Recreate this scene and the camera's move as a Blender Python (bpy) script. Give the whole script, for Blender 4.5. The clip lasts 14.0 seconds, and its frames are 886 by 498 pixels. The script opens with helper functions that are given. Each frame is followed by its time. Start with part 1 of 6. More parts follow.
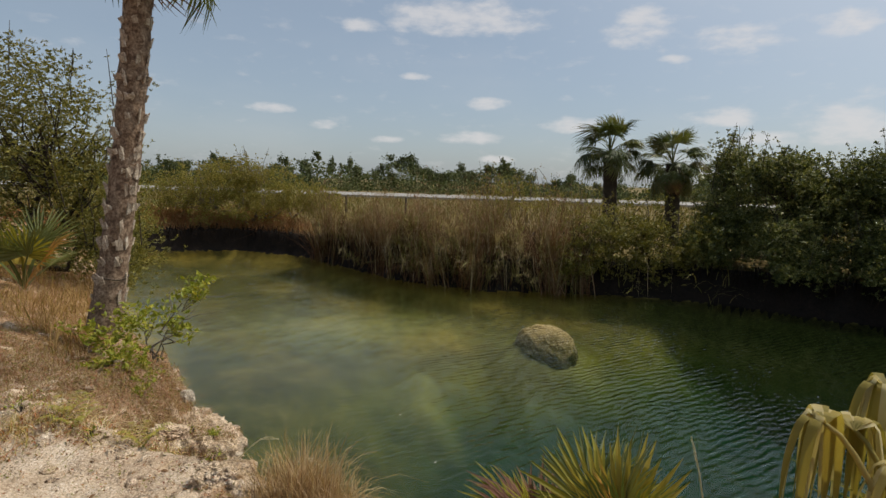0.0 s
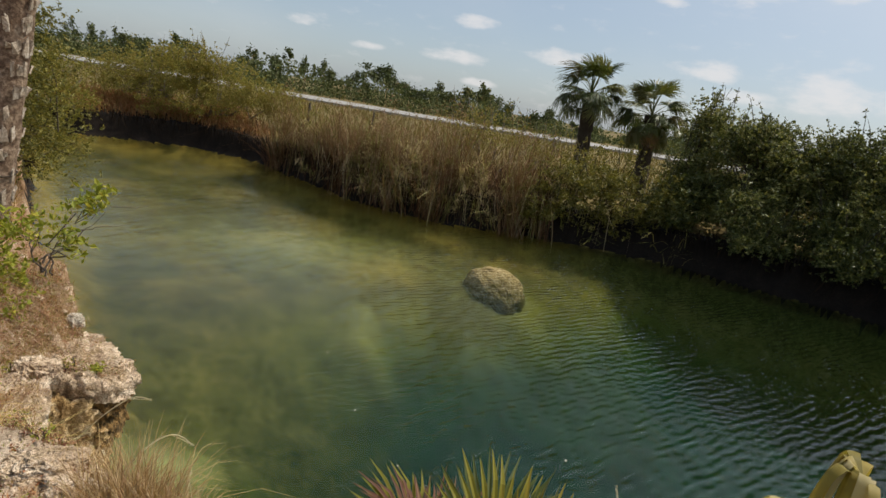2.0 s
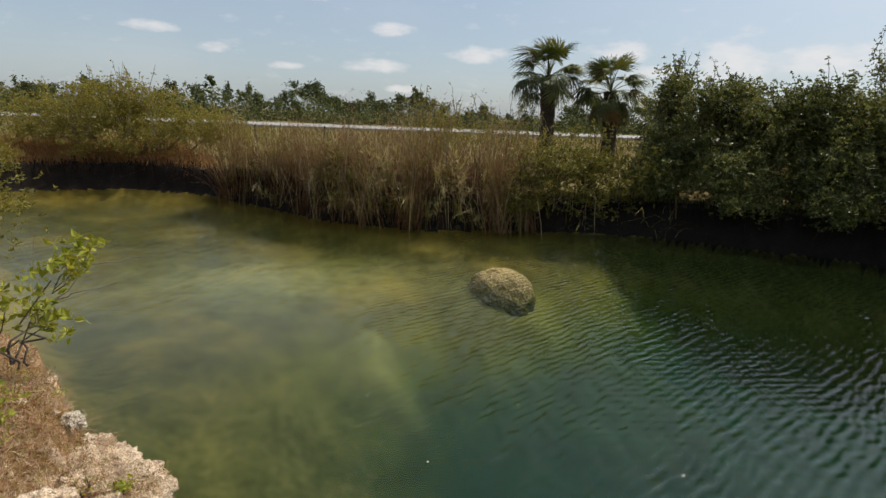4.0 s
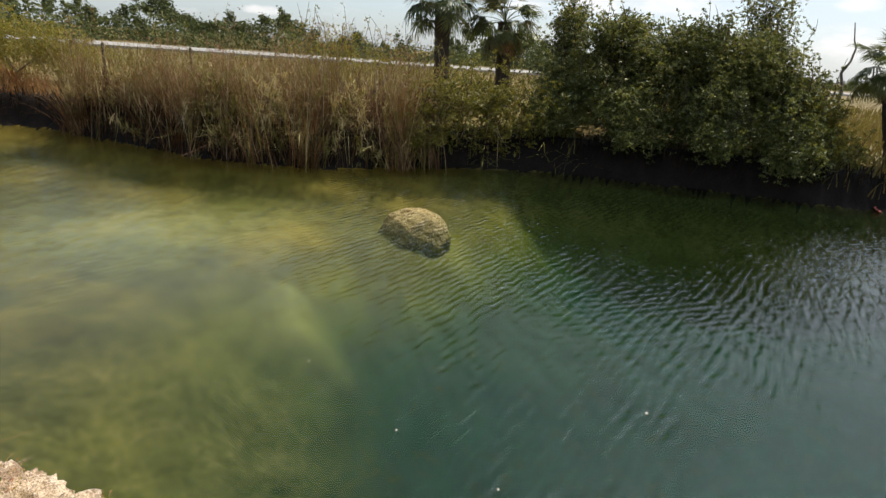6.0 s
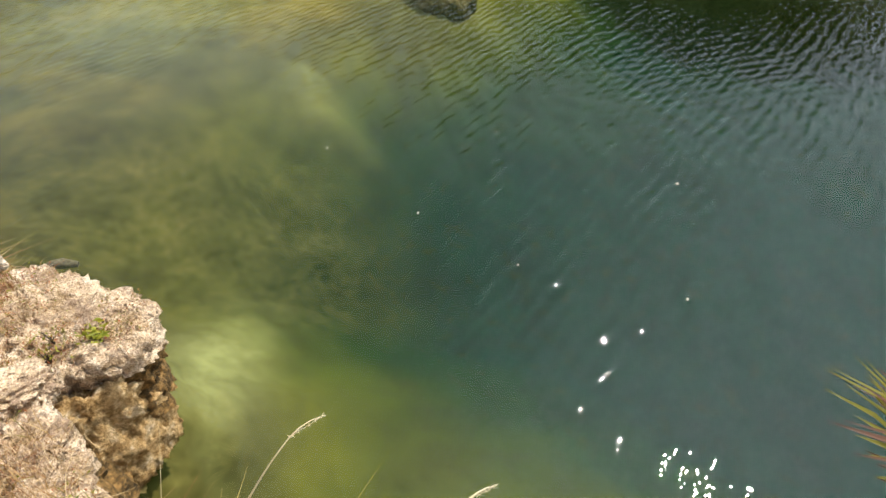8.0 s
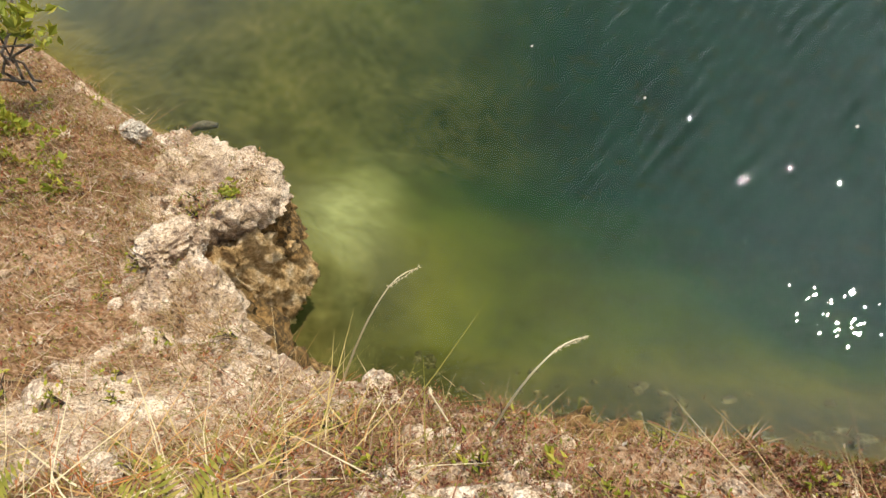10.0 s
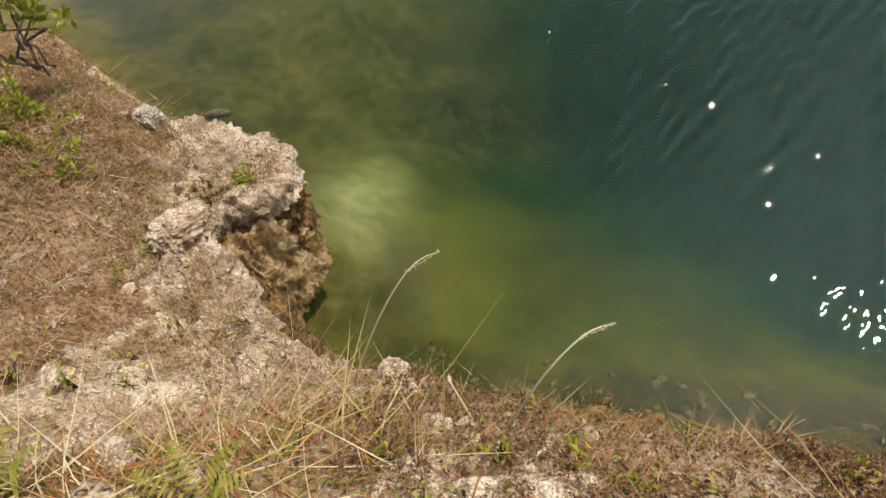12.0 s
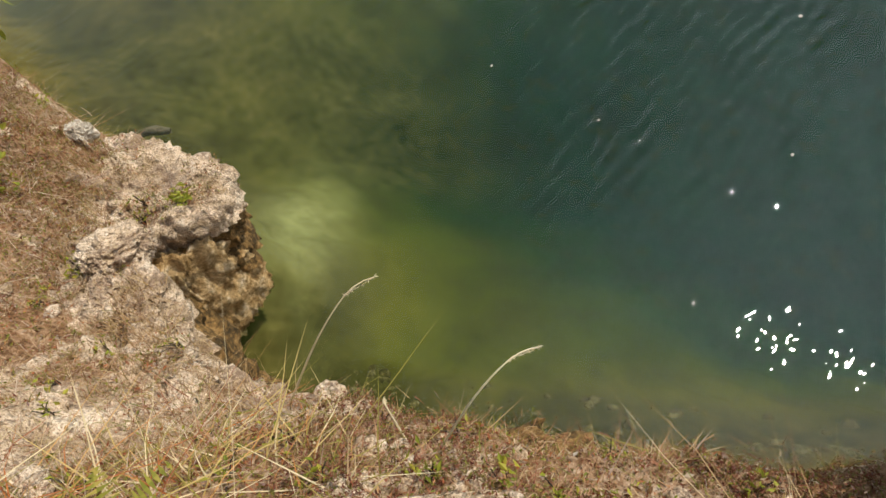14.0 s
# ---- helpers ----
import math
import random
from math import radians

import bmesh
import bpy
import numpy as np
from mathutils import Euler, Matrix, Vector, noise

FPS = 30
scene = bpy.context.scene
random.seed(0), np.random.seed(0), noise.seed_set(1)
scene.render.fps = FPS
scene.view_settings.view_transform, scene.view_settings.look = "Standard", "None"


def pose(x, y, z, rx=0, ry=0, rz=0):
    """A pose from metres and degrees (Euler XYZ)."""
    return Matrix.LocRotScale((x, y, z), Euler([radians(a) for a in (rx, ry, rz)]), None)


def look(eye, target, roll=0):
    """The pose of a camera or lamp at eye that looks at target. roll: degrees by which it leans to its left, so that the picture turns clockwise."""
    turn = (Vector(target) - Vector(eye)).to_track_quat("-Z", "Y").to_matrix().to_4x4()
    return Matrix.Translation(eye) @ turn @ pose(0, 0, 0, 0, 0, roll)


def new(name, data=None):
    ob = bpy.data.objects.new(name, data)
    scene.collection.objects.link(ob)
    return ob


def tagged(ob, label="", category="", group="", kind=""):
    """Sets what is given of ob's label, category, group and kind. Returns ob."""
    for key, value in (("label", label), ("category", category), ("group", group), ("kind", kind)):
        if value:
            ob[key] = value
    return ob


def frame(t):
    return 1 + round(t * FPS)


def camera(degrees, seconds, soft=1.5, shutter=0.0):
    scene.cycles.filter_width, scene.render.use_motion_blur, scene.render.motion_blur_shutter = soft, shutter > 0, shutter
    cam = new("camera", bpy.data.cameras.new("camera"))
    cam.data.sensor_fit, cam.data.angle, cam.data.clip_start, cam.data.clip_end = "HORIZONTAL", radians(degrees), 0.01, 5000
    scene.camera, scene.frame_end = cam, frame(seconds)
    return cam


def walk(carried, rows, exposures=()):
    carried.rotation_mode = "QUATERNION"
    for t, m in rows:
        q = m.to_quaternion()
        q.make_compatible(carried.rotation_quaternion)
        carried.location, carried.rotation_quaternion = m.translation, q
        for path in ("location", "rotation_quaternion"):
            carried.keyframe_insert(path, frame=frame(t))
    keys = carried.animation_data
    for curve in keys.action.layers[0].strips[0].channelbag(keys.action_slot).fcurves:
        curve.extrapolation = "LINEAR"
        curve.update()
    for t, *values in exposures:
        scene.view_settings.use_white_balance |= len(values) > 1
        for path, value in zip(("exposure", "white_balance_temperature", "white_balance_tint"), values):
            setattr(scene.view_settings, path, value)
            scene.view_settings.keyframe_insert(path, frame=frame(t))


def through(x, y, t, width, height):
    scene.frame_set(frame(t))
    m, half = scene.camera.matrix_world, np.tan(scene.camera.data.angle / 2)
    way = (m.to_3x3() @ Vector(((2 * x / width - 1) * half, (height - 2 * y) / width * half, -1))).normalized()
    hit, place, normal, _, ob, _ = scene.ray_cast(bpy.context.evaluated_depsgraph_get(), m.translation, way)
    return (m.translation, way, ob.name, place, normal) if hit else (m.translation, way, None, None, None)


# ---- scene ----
cam = camera(78.5, 14.0, soft=1.5)
walk(cam, [
    (0, pose(-0.090, 0.079, 2.853, 82.87, -1.77, 0.21)),
    (0.5, pose(-0.125, 0.143, 2.902, 82.17, -4.68, -6.59)),
    (1, pose(0.008, 0.434, 2.901, 79.30, -4.66, -1.20)),
    (1.5, pose(0.122, 0.669, 2.862, 82.05, -6.51, 2.02)),
    (2, pose(0.102, 0.635, 2.983, 74.82, -9.35, -2.09)),
    (2.2, pose(-0.039, 0.640, 2.942, 77.32, -11.35, -5.91)),
    (4.5, pose(-0.721, 1.748, 2.705, 75.84, -1.46, -9.42)),
    (5, pose(-0.703, 1.913, 2.701, 75.24, -0.99, -11.02)),
    (5.5, pose(-0.957, 2.176, 2.736, 72.69, -1.24, -24.77)),
    (6, pose(-1.220, 2.204, 2.632, 70.06, -4.24, -22.47)),
    (6.5, pose(-1.027, 2.267, 2.671, 70.60, -6.43, -23.28)),
    (7, pose(-1.031, 2.256, 2.619, 71.29, -5.50, -23.41)),
    (7.5, pose(-1.272, 2.195, 2.650, 64.32, -5.66, -22.47)),
    (8, pose(-0.982, 2.347, 2.591, 46.11, 0.57, -20.53)),
    (8.5, pose(-0.924, 2.296, 2.648, 41.13, 1.91, -21.20)),
    (9, pose(-0.869, 2.310, 2.596, 33.66, 6.01, -19.67)),
    (9.2, pose(-0.858, 2.353, 2.558, 30.76, 9.29, -18.08)),
    (11.3, pose(-0.882, 2.383, 2.541, 30.10, 13.55, -11.50)),
    (11.5, pose(-0.881, 2.380, 2.543, 29.89, 13.76, -12.05)),
    (12, pose(-0.899, 2.385, 2.501, 29.76, 13.40, -12.88)),
    (12.5, pose(-0.900, 2.386, 2.500, 30.00, 13.25, -12.83)),
    (13, pose(-0.895, 2.382, 2.507, 29.36, 11.52, -12.08)),
    (13.5, pose(-0.891, 2.379, 2.509, 27.37, 11.99, -14.78)),
    (14, pose(-0.872, 2.359, 2.541, 31.75, 8.12, -15.14)),
], exposures=[(0.0, -0.16), (1.5, 0.0), (5.0, 0.16), (6.0, 0.5), (6.5, 0.68), (9.0, 0.68), (11.5, 0.12), (14.0, 0.12)])

# ---- daylight ----
SUN_ELEV, SUN_AZ = radians(57.5), radians(72)          # azimuth clockwise from +y
sun_way = Vector((math.cos(SUN_ELEV) * math.sin(SUN_AZ), math.cos(SUN_ELEV) * math.cos(SUN_AZ), math.sin(SUN_ELEV)))
sun = new("sun", bpy.data.lights.new("sun", "SUN"))
sun.data.energy, sun.data.angle, sun.data.color = 3.6, radians(0.53), (1.0, 0.92, 0.79)
sun.matrix_world = look((0, 0, 30), Vector((0, 0, 30)) - sun_way)

# fair-weather clouds: azimuth and elevation of the middle, half width and half height, in radians
CLOUDS = [(0.020, 0.277, 0.147, 0.031), (-0.149, 0.259, 0.037, 0.013), (0.070, 0.139, 0.044, 0.011), (0.043, 0.078, 0.055, 0.012),
          (0.222, 0.104, 0.051, 0.014), (0.323, 0.261, 0.055, 0.033), (0.467, 0.235, 0.055, 0.024), (0.612, 0.242, 0.041, 0.020),
          (0.464, 0.114, 0.060, 0.016), (0.628, 0.100, 0.060, 0.035), (-0.308, 0.116, 0.039, 0.009), (-0.224, 0.093, 0.028, 0.008),
          (-0.109, 0.072, 0.029, 0.007), (0.095, 0.042, 0.031, 0.008), (0.381, 0.208, 0.026, 0.007), (-0.060, 0.183, 0.026, 0.007),
          (0.521, 0.081, 0.055, 0.012), (0.757, 0.100, 0.083, 0.026), (1.000, 0.050, 0.051, 0.028), (1.001, 0.109, 0.029, 0.015)]


class Nodes:
    """Short writing for node trees."""

    def __init__(self, tree):
        self.tree = tree

    def add(self, kind, values=None, **props):
        n = self.tree.nodes.new(kind)
        if "operation" in props:
            n.operation = props["operation"]
        if "use_clamp" in props:
            n.use_clamp = props["use_clamp"]
        if "data_type" in props:
            n.data_type = props["data_type"]
        if "blend_type" in props:
            n.blend_type = props["blend_type"]
        if "interpolation_type" in props:
            n.interpolation_type = props["interpolation_type"]
        if "attribute_name" in props:
            n.attribute_name = props["attribute_name"]
        if "feature" in props:
            n.feature = props["feature"]
        if "distribution" in props:
            n.distribution = props["distribution"]
        for k, v in (values or {}).items():
            if isinstance(v, bpy.types.NodeSocket):
                self.tree.links.new(v, n.inputs[k])
            else:
                n.inputs[k].default_value = v
        return n

    def math(self, op, a, b=0.0, clamp=False):
        return self.add("ShaderNodeMath", {0: a, 1: b}, operation=op, use_clamp=clamp).outputs[0]

    def noise(self, vec, scale, detail=4.0, rough=0.55, distort=0.0):
        return self.add("ShaderNodeTexNoise", {"Vector": vec, "Scale": scale, "Detail": detail, "Roughness": rough, "Distortion": distort}).outputs[0]

    def ramp(self, fac, stops, mode="LINEAR"):
        n = self.add("ShaderNodeValToRGB", {0: fac})
        n.color_ramp.interpolation = mode
        el = n.color_ramp.elements
        while len(el) < len(stops):
            el.new(0.5)
        for e, (p, c) in zip(el, stops):
            e.position, e.color = p, (*c, 1) if len(c) == 3 else c
        return n.outputs[0]

    def mix(self, fac, a, b, mode="MIX"):
        n = self.add("ShaderNodeMix", data_type="RGBA", blend_type=mode)
        for i, v in ((0, fac), (6, a), (7, b)):
            if isinstance(v, bpy.types.NodeSocket):
                self.tree.links.new(v, n.inputs[i])
            else:
                n.inputs[i].default_value = v if i == 0 else (*v[:3], 1)
        return n.outputs[2]

    def smooth(self, v, lo, hi):
        return self.add("ShaderNodeMapRange", {0: v, 1: lo, 2: hi}, interpolation_type="SMOOTHSTEP").outputs[0]


world = bpy.data.worlds.new("sky")
scene.world = world
world.use_nodes = True
world.node_tree.nodes.clear()
W = Nodes(world.node_tree)
sky = W.add("ShaderNodeTexSky")
sky.sky_type, sky.sun_disc = "NISHITA", False
sky.sun_elevation, sky.sun_rotation = SUN_ELEV, SUN_AZ
sky.air_density, sky.dust_density, sky.ozone_density, sky.altitude = 1.0, 1.5, 1.3, 5.0
way = W.add("ShaderNodeTexCoord").outputs["Generated"]
axis = W.add("ShaderNodeSeparateXYZ", {0: way}).outputs
az = W.math("ARCTAN2", axis[0], axis[1])
elev = W.math("ARCSINE", axis[2])
cover = 0.0
for a, e, w, h in CLOUDS:
    u = W.math("DIVIDE", W.math("SUBTRACT", az, a), w * 1.25)
    v = W.math("DIVIDE", W.math("SUBTRACT", elev, e), h * 1.25)
    m = W.math("SUBTRACT", 1.0, W.math("ADD", W.math("MULTIPLY", u, u), W.math("MULTIPLY", v, v)))
    cover = W.math("MAXIMUM", m, cover)
puffs = W.noise(W.add("ShaderNodeVectorMath", {0: way, 1: (1, 1, 2.6)}, operation="MULTIPLY").outputs[0], 20.0, 6.0, 0.58)
dens = W.smooth(W.math("ADD", cover, W.math("MULTIPLY", W.math("SUBTRACT", puffs, 0.5), 2.4)), 0.1, 1.25)
veil = W.math("MULTIPLY", W.smooth(W.noise(W.add("ShaderNodeVectorMath", {0: way, 1: (1, 1, 2.5)}, operation="MULTIPLY").outputs[0], 3.0, 5.0), 0.45, 0.8), 0.10)
dens = W.math("MAXIMUM", W.math("MULTIPLY", dens, 0.68), veil)
glow_side = W.smooth(W.add("ShaderNodeVectorMath", {0: way, 1: tuple(sun_way)}, operation="DOT_PRODUCT").outputs["Value"], 0.35, 1.0)
veiled = W.math("ADD", W.math("ADD", 0.14, W.math("MULTIPLY", glow_side, 0.42)), W.math("MULTIPLY", W.math("SUBTRACT", 1.0, W.smooth(elev, 0.30, 0.65)), 0.30))
aureole = W.math("POWER", W.smooth(W.add("ShaderNodeVectorMath", {0: way, 1: tuple(sun_way)}, operation="DOT_PRODUCT").outputs["Value"], 0.74, 1.0), 2.0)
hazy = W.mix(veiled, sky.outputs[0], W.mix(glow_side, (5.0, 5.9, 6.8), (8.5, 9.0, 9.6)))
tone = W.mix(dens, hazy, (8.2, 7.9, 7.8))
tone = W.mix(aureole, tone, (9.5, 12.3, 15.2), "ADD")
bg = W.add("ShaderNodeBackground", {0: tone, 1: 0.098})
W.tree.links.new(bg.outputs[0], W.add("ShaderNodeOutputWorld").inputs[0])


# ---- materials ----
def material(name):
    m = bpy.data.materials.new(name)
    m.use_nodes = True
    m.node_tree.nodes.clear()
    n = Nodes(m.node_tree)
    out = n.add("ShaderNodeOutputMaterial")
    return m, n, out


def surface(name, stops, scale, rough=0.9, bump=0.3, fine=40.0, stain=None, spec=0.25, bump_scale=None, dist=0.02):
    """Matte earthy or painted surface: colours by coarse noise, broken up by fine noise, with relief."""
    m, n, out = material(name)
    pos = n.add("ShaderNodeNewGeometry").outputs["Position"]
    coarse = n.noise(pos, scale, 6.0, 0.6, 0.4)
    grain = n.noise(pos, fine, 5.0, 0.65)
    col = n.ramp(n.math("ADD", n.math("MULTIPLY", coarse, 0.65), n.math("MULTIPLY", grain, 0.35)), stops)
    if stain:
        col = n.mix(n.math("MULTIPLY", n.smooth(n.noise(pos, stain[1], 4.0), 0.5, 0.72), stain[2]), col, stain[0])
    col = n.mix(0.5, col, n.ramp(grain, [(0.35, (0.25, 0.23, 0.2)), (0.6, (1, 1, 1))]), "MULTIPLY")
    b = n.add("ShaderNodeBump", {"Height": n.math("ADD", n.noise(pos, bump_scale or fine, 6.0, 0.7), n.math("MULTIPLY", coarse, 0.6)), "Strength": bump, "Distance": dist})
    p = n.add("ShaderNodeBsdfPrincipled", {"Base Color": col, "Roughness": rough, "Specular IOR Level": spec, "Normal": b.outputs[0]})
    n.tree.links.new(p.outputs[0], out.inputs[0])
    return m


def foliage(name, stops, through=0.35, rough=0.5, spec=0.35, patch=None):
    """Leaves: a colour of its own for each blade, and light that comes through."""
    m, n, out = material(name)
    geo = n.add("ShaderNodeNewGeometry")
    own = n.add("ShaderNodeObjectInfo").outputs["Random"]
    col = n.ramp(n.math("FRACT", n.math("ADD", geo.outputs["Random Per Island"], own)), stops)
    if patch:
        col = n.mix(n.smooth(n.noise(geo.outputs["Position"], patch[1], 3.0), 0.42, 0.62), col, patch[0], "MULTIPLY")
    p = n.add("ShaderNodeBsdfPrincipled", {"Base Color": col, "Roughness": rough, "Specular IOR Level": spec})
    t = n.add("ShaderNodeBsdfTranslucent", {0: n.mix(1.0, col, (1.0, 0.95, 0.5), "MULTIPLY")})
    mixed = n.add("ShaderNodeMixShader", {0: through, 1: p.outputs[0], 2: t.outputs[0]})
    n.tree.links.new(mixed.outputs[0], out.inputs[0])
    return m


STRAW, RUST, OLIVE = (0.42, 0.29, 0.13), (0.20, 0.09, 0.035), (0.09, 0.10, 0.025)
def limestone(n, pos):
    """Pitted, sun-bleached limestone: cream highlights, ochre pits, brown dry crust in patches. Gives colour and height."""
    coarse, grain = n.noise(pos, 7.0, 6.0, 0.62, 0.4), n.noise(pos, 60.0, 4.0, 0.65)
    shift = n.add("ShaderNodeTexNoise", {"Vector": pos, "Scale": 22.0, "Detail": 3.0}).outputs[1]
    warped = n.add("ShaderNodeVectorMath", {0: pos, 1: n.add("ShaderNodeVectorMath", {0: shift, "Scale": 0.09}, operation="SCALE").outputs[0]}, operation="ADD").outputs[0]
    cells = n.add("ShaderNodeTexVoronoi", {"Vector": warped, "Scale": 30.0}, feature="F1").outputs["Distance"]
    pit = n.math("MULTIPLY", n.math("SUBTRACT", 1.0, n.smooth(cells, 0.05, 0.5)), n.smooth(n.noise(pos, 9.0, 3.0), 0.42, 0.62))
    col = n.ramp(n.math("ADD", n.math("MULTIPLY", coarse, 0.62), n.math("MULTIPLY", grain, 0.38)), [(0.32, (0.20, 0.125, 0.06)), (0.41, (0.44, 0.315, 0.18)), (0.50, (0.72, 0.55, 0.38)), (0.62, (0.94, 0.80, 0.62))])
    speck = n.noise(pos, 135.0, 3.0, 0.7)
    col = n.mix(1.0, col, n.ramp(speck, [(0.36, (0.50, 0.40, 0.31)), (0.46, (0.95, 0.93, 0.91)), (0.62, (1.12, 1.12, 1.12))]), "MULTIPLY")
    col = n.mix(n.math("MULTIPLY", pit, 0.5), col, (0.18, 0.105, 0.045))
    crust = n.smooth(n.math("ADD", n.noise(pos, 5.0, 6.0, 0.75, 0.8), n.math("MULTIPLY", n.math("SUBTRACT", grain, 0.5), 0.9)), 0.50, 0.59)
    col = n.mix(n.math("MULTIPLY", crust, 0.75), col, n.ramp(grain, [(0.35, (0.09, 0.05, 0.035)), (0.5, (0.23, 0.14, 0.09)), (0.7, (0.38, 0.28, 0.18))]))
    return col, n.math("SUBTRACT", n.math("ADD", n.math("MULTIPLY", grain, 0.6), coarse), n.math("MULTIPLY", pit, 0.6))


def rock_material():
    m, n, out = material("limestone")
    col, high = limestone(n, n.add("ShaderNodeNewGeometry").outputs["Position"])
    b = n.add("ShaderNodeBump", {"Height": high, "Strength": 1.0, "Distance": 0.045})
    p = n.add("ShaderNodeBsdfPrincipled", {"Base Color": col, "Roughness": 0.93, "Specular IOR Level": 0.2, "Normal": b.outputs[0]})
    n.tree.links.new(p.outputs[0], out.inputs[0])
    return m


def bank_material():
    """Brown earth with bare limestone coming through where the ground is stony."""
    m, n, out = material("bank_earth")
    pos = n.add("ShaderNodeNewGeometry").outputs["Position"]
    col, high = limestone(n, pos)
    grain, coarse = n.noise(pos, 42.0, 5.0, 0.7), n.noise(pos, 3.0, 6.0, 0.65, 0.5)
    soil = n.ramp(n.math("ADD", n.math("MULTIPLY", coarse, 0.5), n.math("MULTIPLY", grain, 0.5)), [(0.36, (0.06, 0.028, 0.013)), (0.46, (0.26, 0.14, 0.065)), (0.55, (0.45, 0.29, 0.17)), (0.66, (0.66, 0.52, 0.38))])
    bare = n.add("ShaderNodeAttribute", attribute_name="bare").outputs["Fac"]
    show = n.smooth(n.math("ADD", bare, n.math("MULTIPLY", n.math("SUBTRACT", n.noise(pos, 26.0, 5.0, 0.7), 0.5), 0.7)), 0.36, 0.56)
    b = n.add("ShaderNodeBump", {"Height": n.math("ADD", high, grain), "Strength": 1.0, "Distance": 0.022})
    grit = n.noise(pos, 95.0, 4.0, 0.7)
    trodden = n.ramp(n.math("ADD", n.math("MULTIPLY", grit, 0.55), n.math("MULTIPLY", coarse, 0.45)), [(0.34, (0.24, 0.145, 0.08)), (0.45, (0.47, 0.335, 0.215)), (0.56, (0.66, 0.51, 0.36)), (0.68, (0.86, 0.75, 0.61))])
    sand = n.add("ShaderNodeAttribute", attribute_name="sand").outputs["Fac"]
    sanded = n.smooth(n.math("ADD", sand, n.math("MULTIPLY", n.math("SUBTRACT", n.noise(pos, 7.0, 5.0, 0.7), 0.5), 0.8)), 0.3, 0.6)
    p = n.add("ShaderNodeBsdfPrincipled", {"Base Color": n.mix(sanded, n.mix(show, soil, col), trodden), "Roughness": 0.95, "Specular IOR Level": 0.15, "Normal": b.outputs[0]})
    n.tree.links.new(p.outputs[0], out.inputs[0])
    return m


M_ROCK = rock_material()
M_EARTH = bank_material()
M_DARKROCK = surface("wet_limestone", [(0.32, (0.035, 0.024, 0.01)), (0.46, (0.15, 0.09, 0.03)), (0.58, (0.42, 0.24, 0.08)), (0.7, (0.58, 0.42, 0.2))], 11.0, 0.75, 1.0, 42.0, dist=0.035)
M_FIELD = surface("field_grass", [(0.3, (0.10, 0.075, 0.022)), (0.5, (0.18, 0.13, 0.042)), (0.75, (0.25, 0.19, 0.07))], 0.35, 0.95, 0.3, 6.0)
# Bank soil near black: the undercut's shade is put into its colour.
M_BANKSHADE = surface("shaded_bank_soil", [(0.3, (0.008, 0.006, 0.004)), (0.6, (0.018, 0.012, 0.008)), (0.8, (0.036, 0.025, 0.014))], 3.0, 0.95, 0.6, 20.0)
M_ROAD = surface("pale_road", [(0.3, (0.30, 0.28, 0.25)), (0.7, (0.42, 0.39, 0.35))], 0.6, 0.9, 0.1, 12.0)
M_BARK = surface("palm_bark", [(0.32, (0.07, 0.04, 0.024)), (0.46, (0.19, 0.12, 0.075)), (0.58, (0.34, 0.24, 0.16)), (0.72, (0.52, 0.40, 0.28))], 14.0, 0.92, 0.8, 45.0, dist=0.012)
M_BOOT = surface("weathered_leaf_base", [(0.3, (0.26, 0.18, 0.12)), (0.5, (0.48, 0.38, 0.28)), (0.7, (0.74, 0.66, 0.55))], 16.0, 0.85, 0.5, 60.0, dist=0.006)
M_DARKBARK = surface("dark_bark", [(0.3, (0.03, 0.022, 0.016)), (0.7, (0.10, 0.075, 0.05))], 8.0, 0.92, 0.7, 40.0)
M_GREYWOOD = surface("grey_dead_wood", [(0.3, (0.13, 0.10, 0.075)), (0.7, (0.30, 0.25, 0.20))], 8.0, 0.9, 0.6, 50.0)
M_WOOD = surface("post_wood", [(0.3, (0.05, 0.04, 0.03)), (0.7, (0.12, 0.095, 0.07))], 5.0, 0.9, 0.5, 40.0)
M_FLOAT = surface("floating_scrap", [(0.3, (0.6, 0.55, 0.42)), (0.7, (0.8, 0.76, 0.66))], 20.0, 0.8, 0.2, 60.0)

L_DRY = foliage("dry_grass", [(0.0, (0.36, 0.22, 0.11)), (0.2, (0.50, 0.36, 0.20)), (0.4, (0.36, 0.16, 0.09)), (0.62, (0.24, 0.095, 0.055)), (0.74, (0.19, 0.20, 0.04)), (0.86, (0.30, 0.26, 0.06)), (0.93, (0.36, 0.26, 0.21)), (1.0, (0.62, 0.48, 0.30))], 0.25, 0.7, 0.15)
L_REED = foliage("reed_blades", [(0.0, (0.23, 0.13, 0.07)), (0.35, (0.34, 0.20, 0.115)), (0.55, (0.13, 0.065, 0.04)), (0.72, (0.44, 0.30, 0.185)), (0.86, (0.17, 0.155, 0.05)), (1.0, (0.28, 0.24, 0.09))], 0.3, 0.7, 0.15, ((0.5, 0.40, 0.32), 1.1))
L_REEDLEAF = foliage("reed_leaf", [(0.0, (0.33, 0.22, 0.12)), (0.3, (0.22, 0.12, 0.06)), (0.5, (0.44, 0.33, 0.19)), (0.7, (0.20, 0.18, 0.06)), (0.85, (0.30, 0.26, 0.10)), (1.0, (0.14, 0.08, 0.045))], 0.3, 0.7, 0.15, ((0.55, 0.5, 0.42), 1.3))
L_SHOOT = foliage("pale_reed_leaf", [(0.0, (0.42, 0.31, 0.17)), (0.5, (0.56, 0.44, 0.26)), (1.0, (0.40, 0.36, 0.13))], 0.35, 0.7, 0.15)
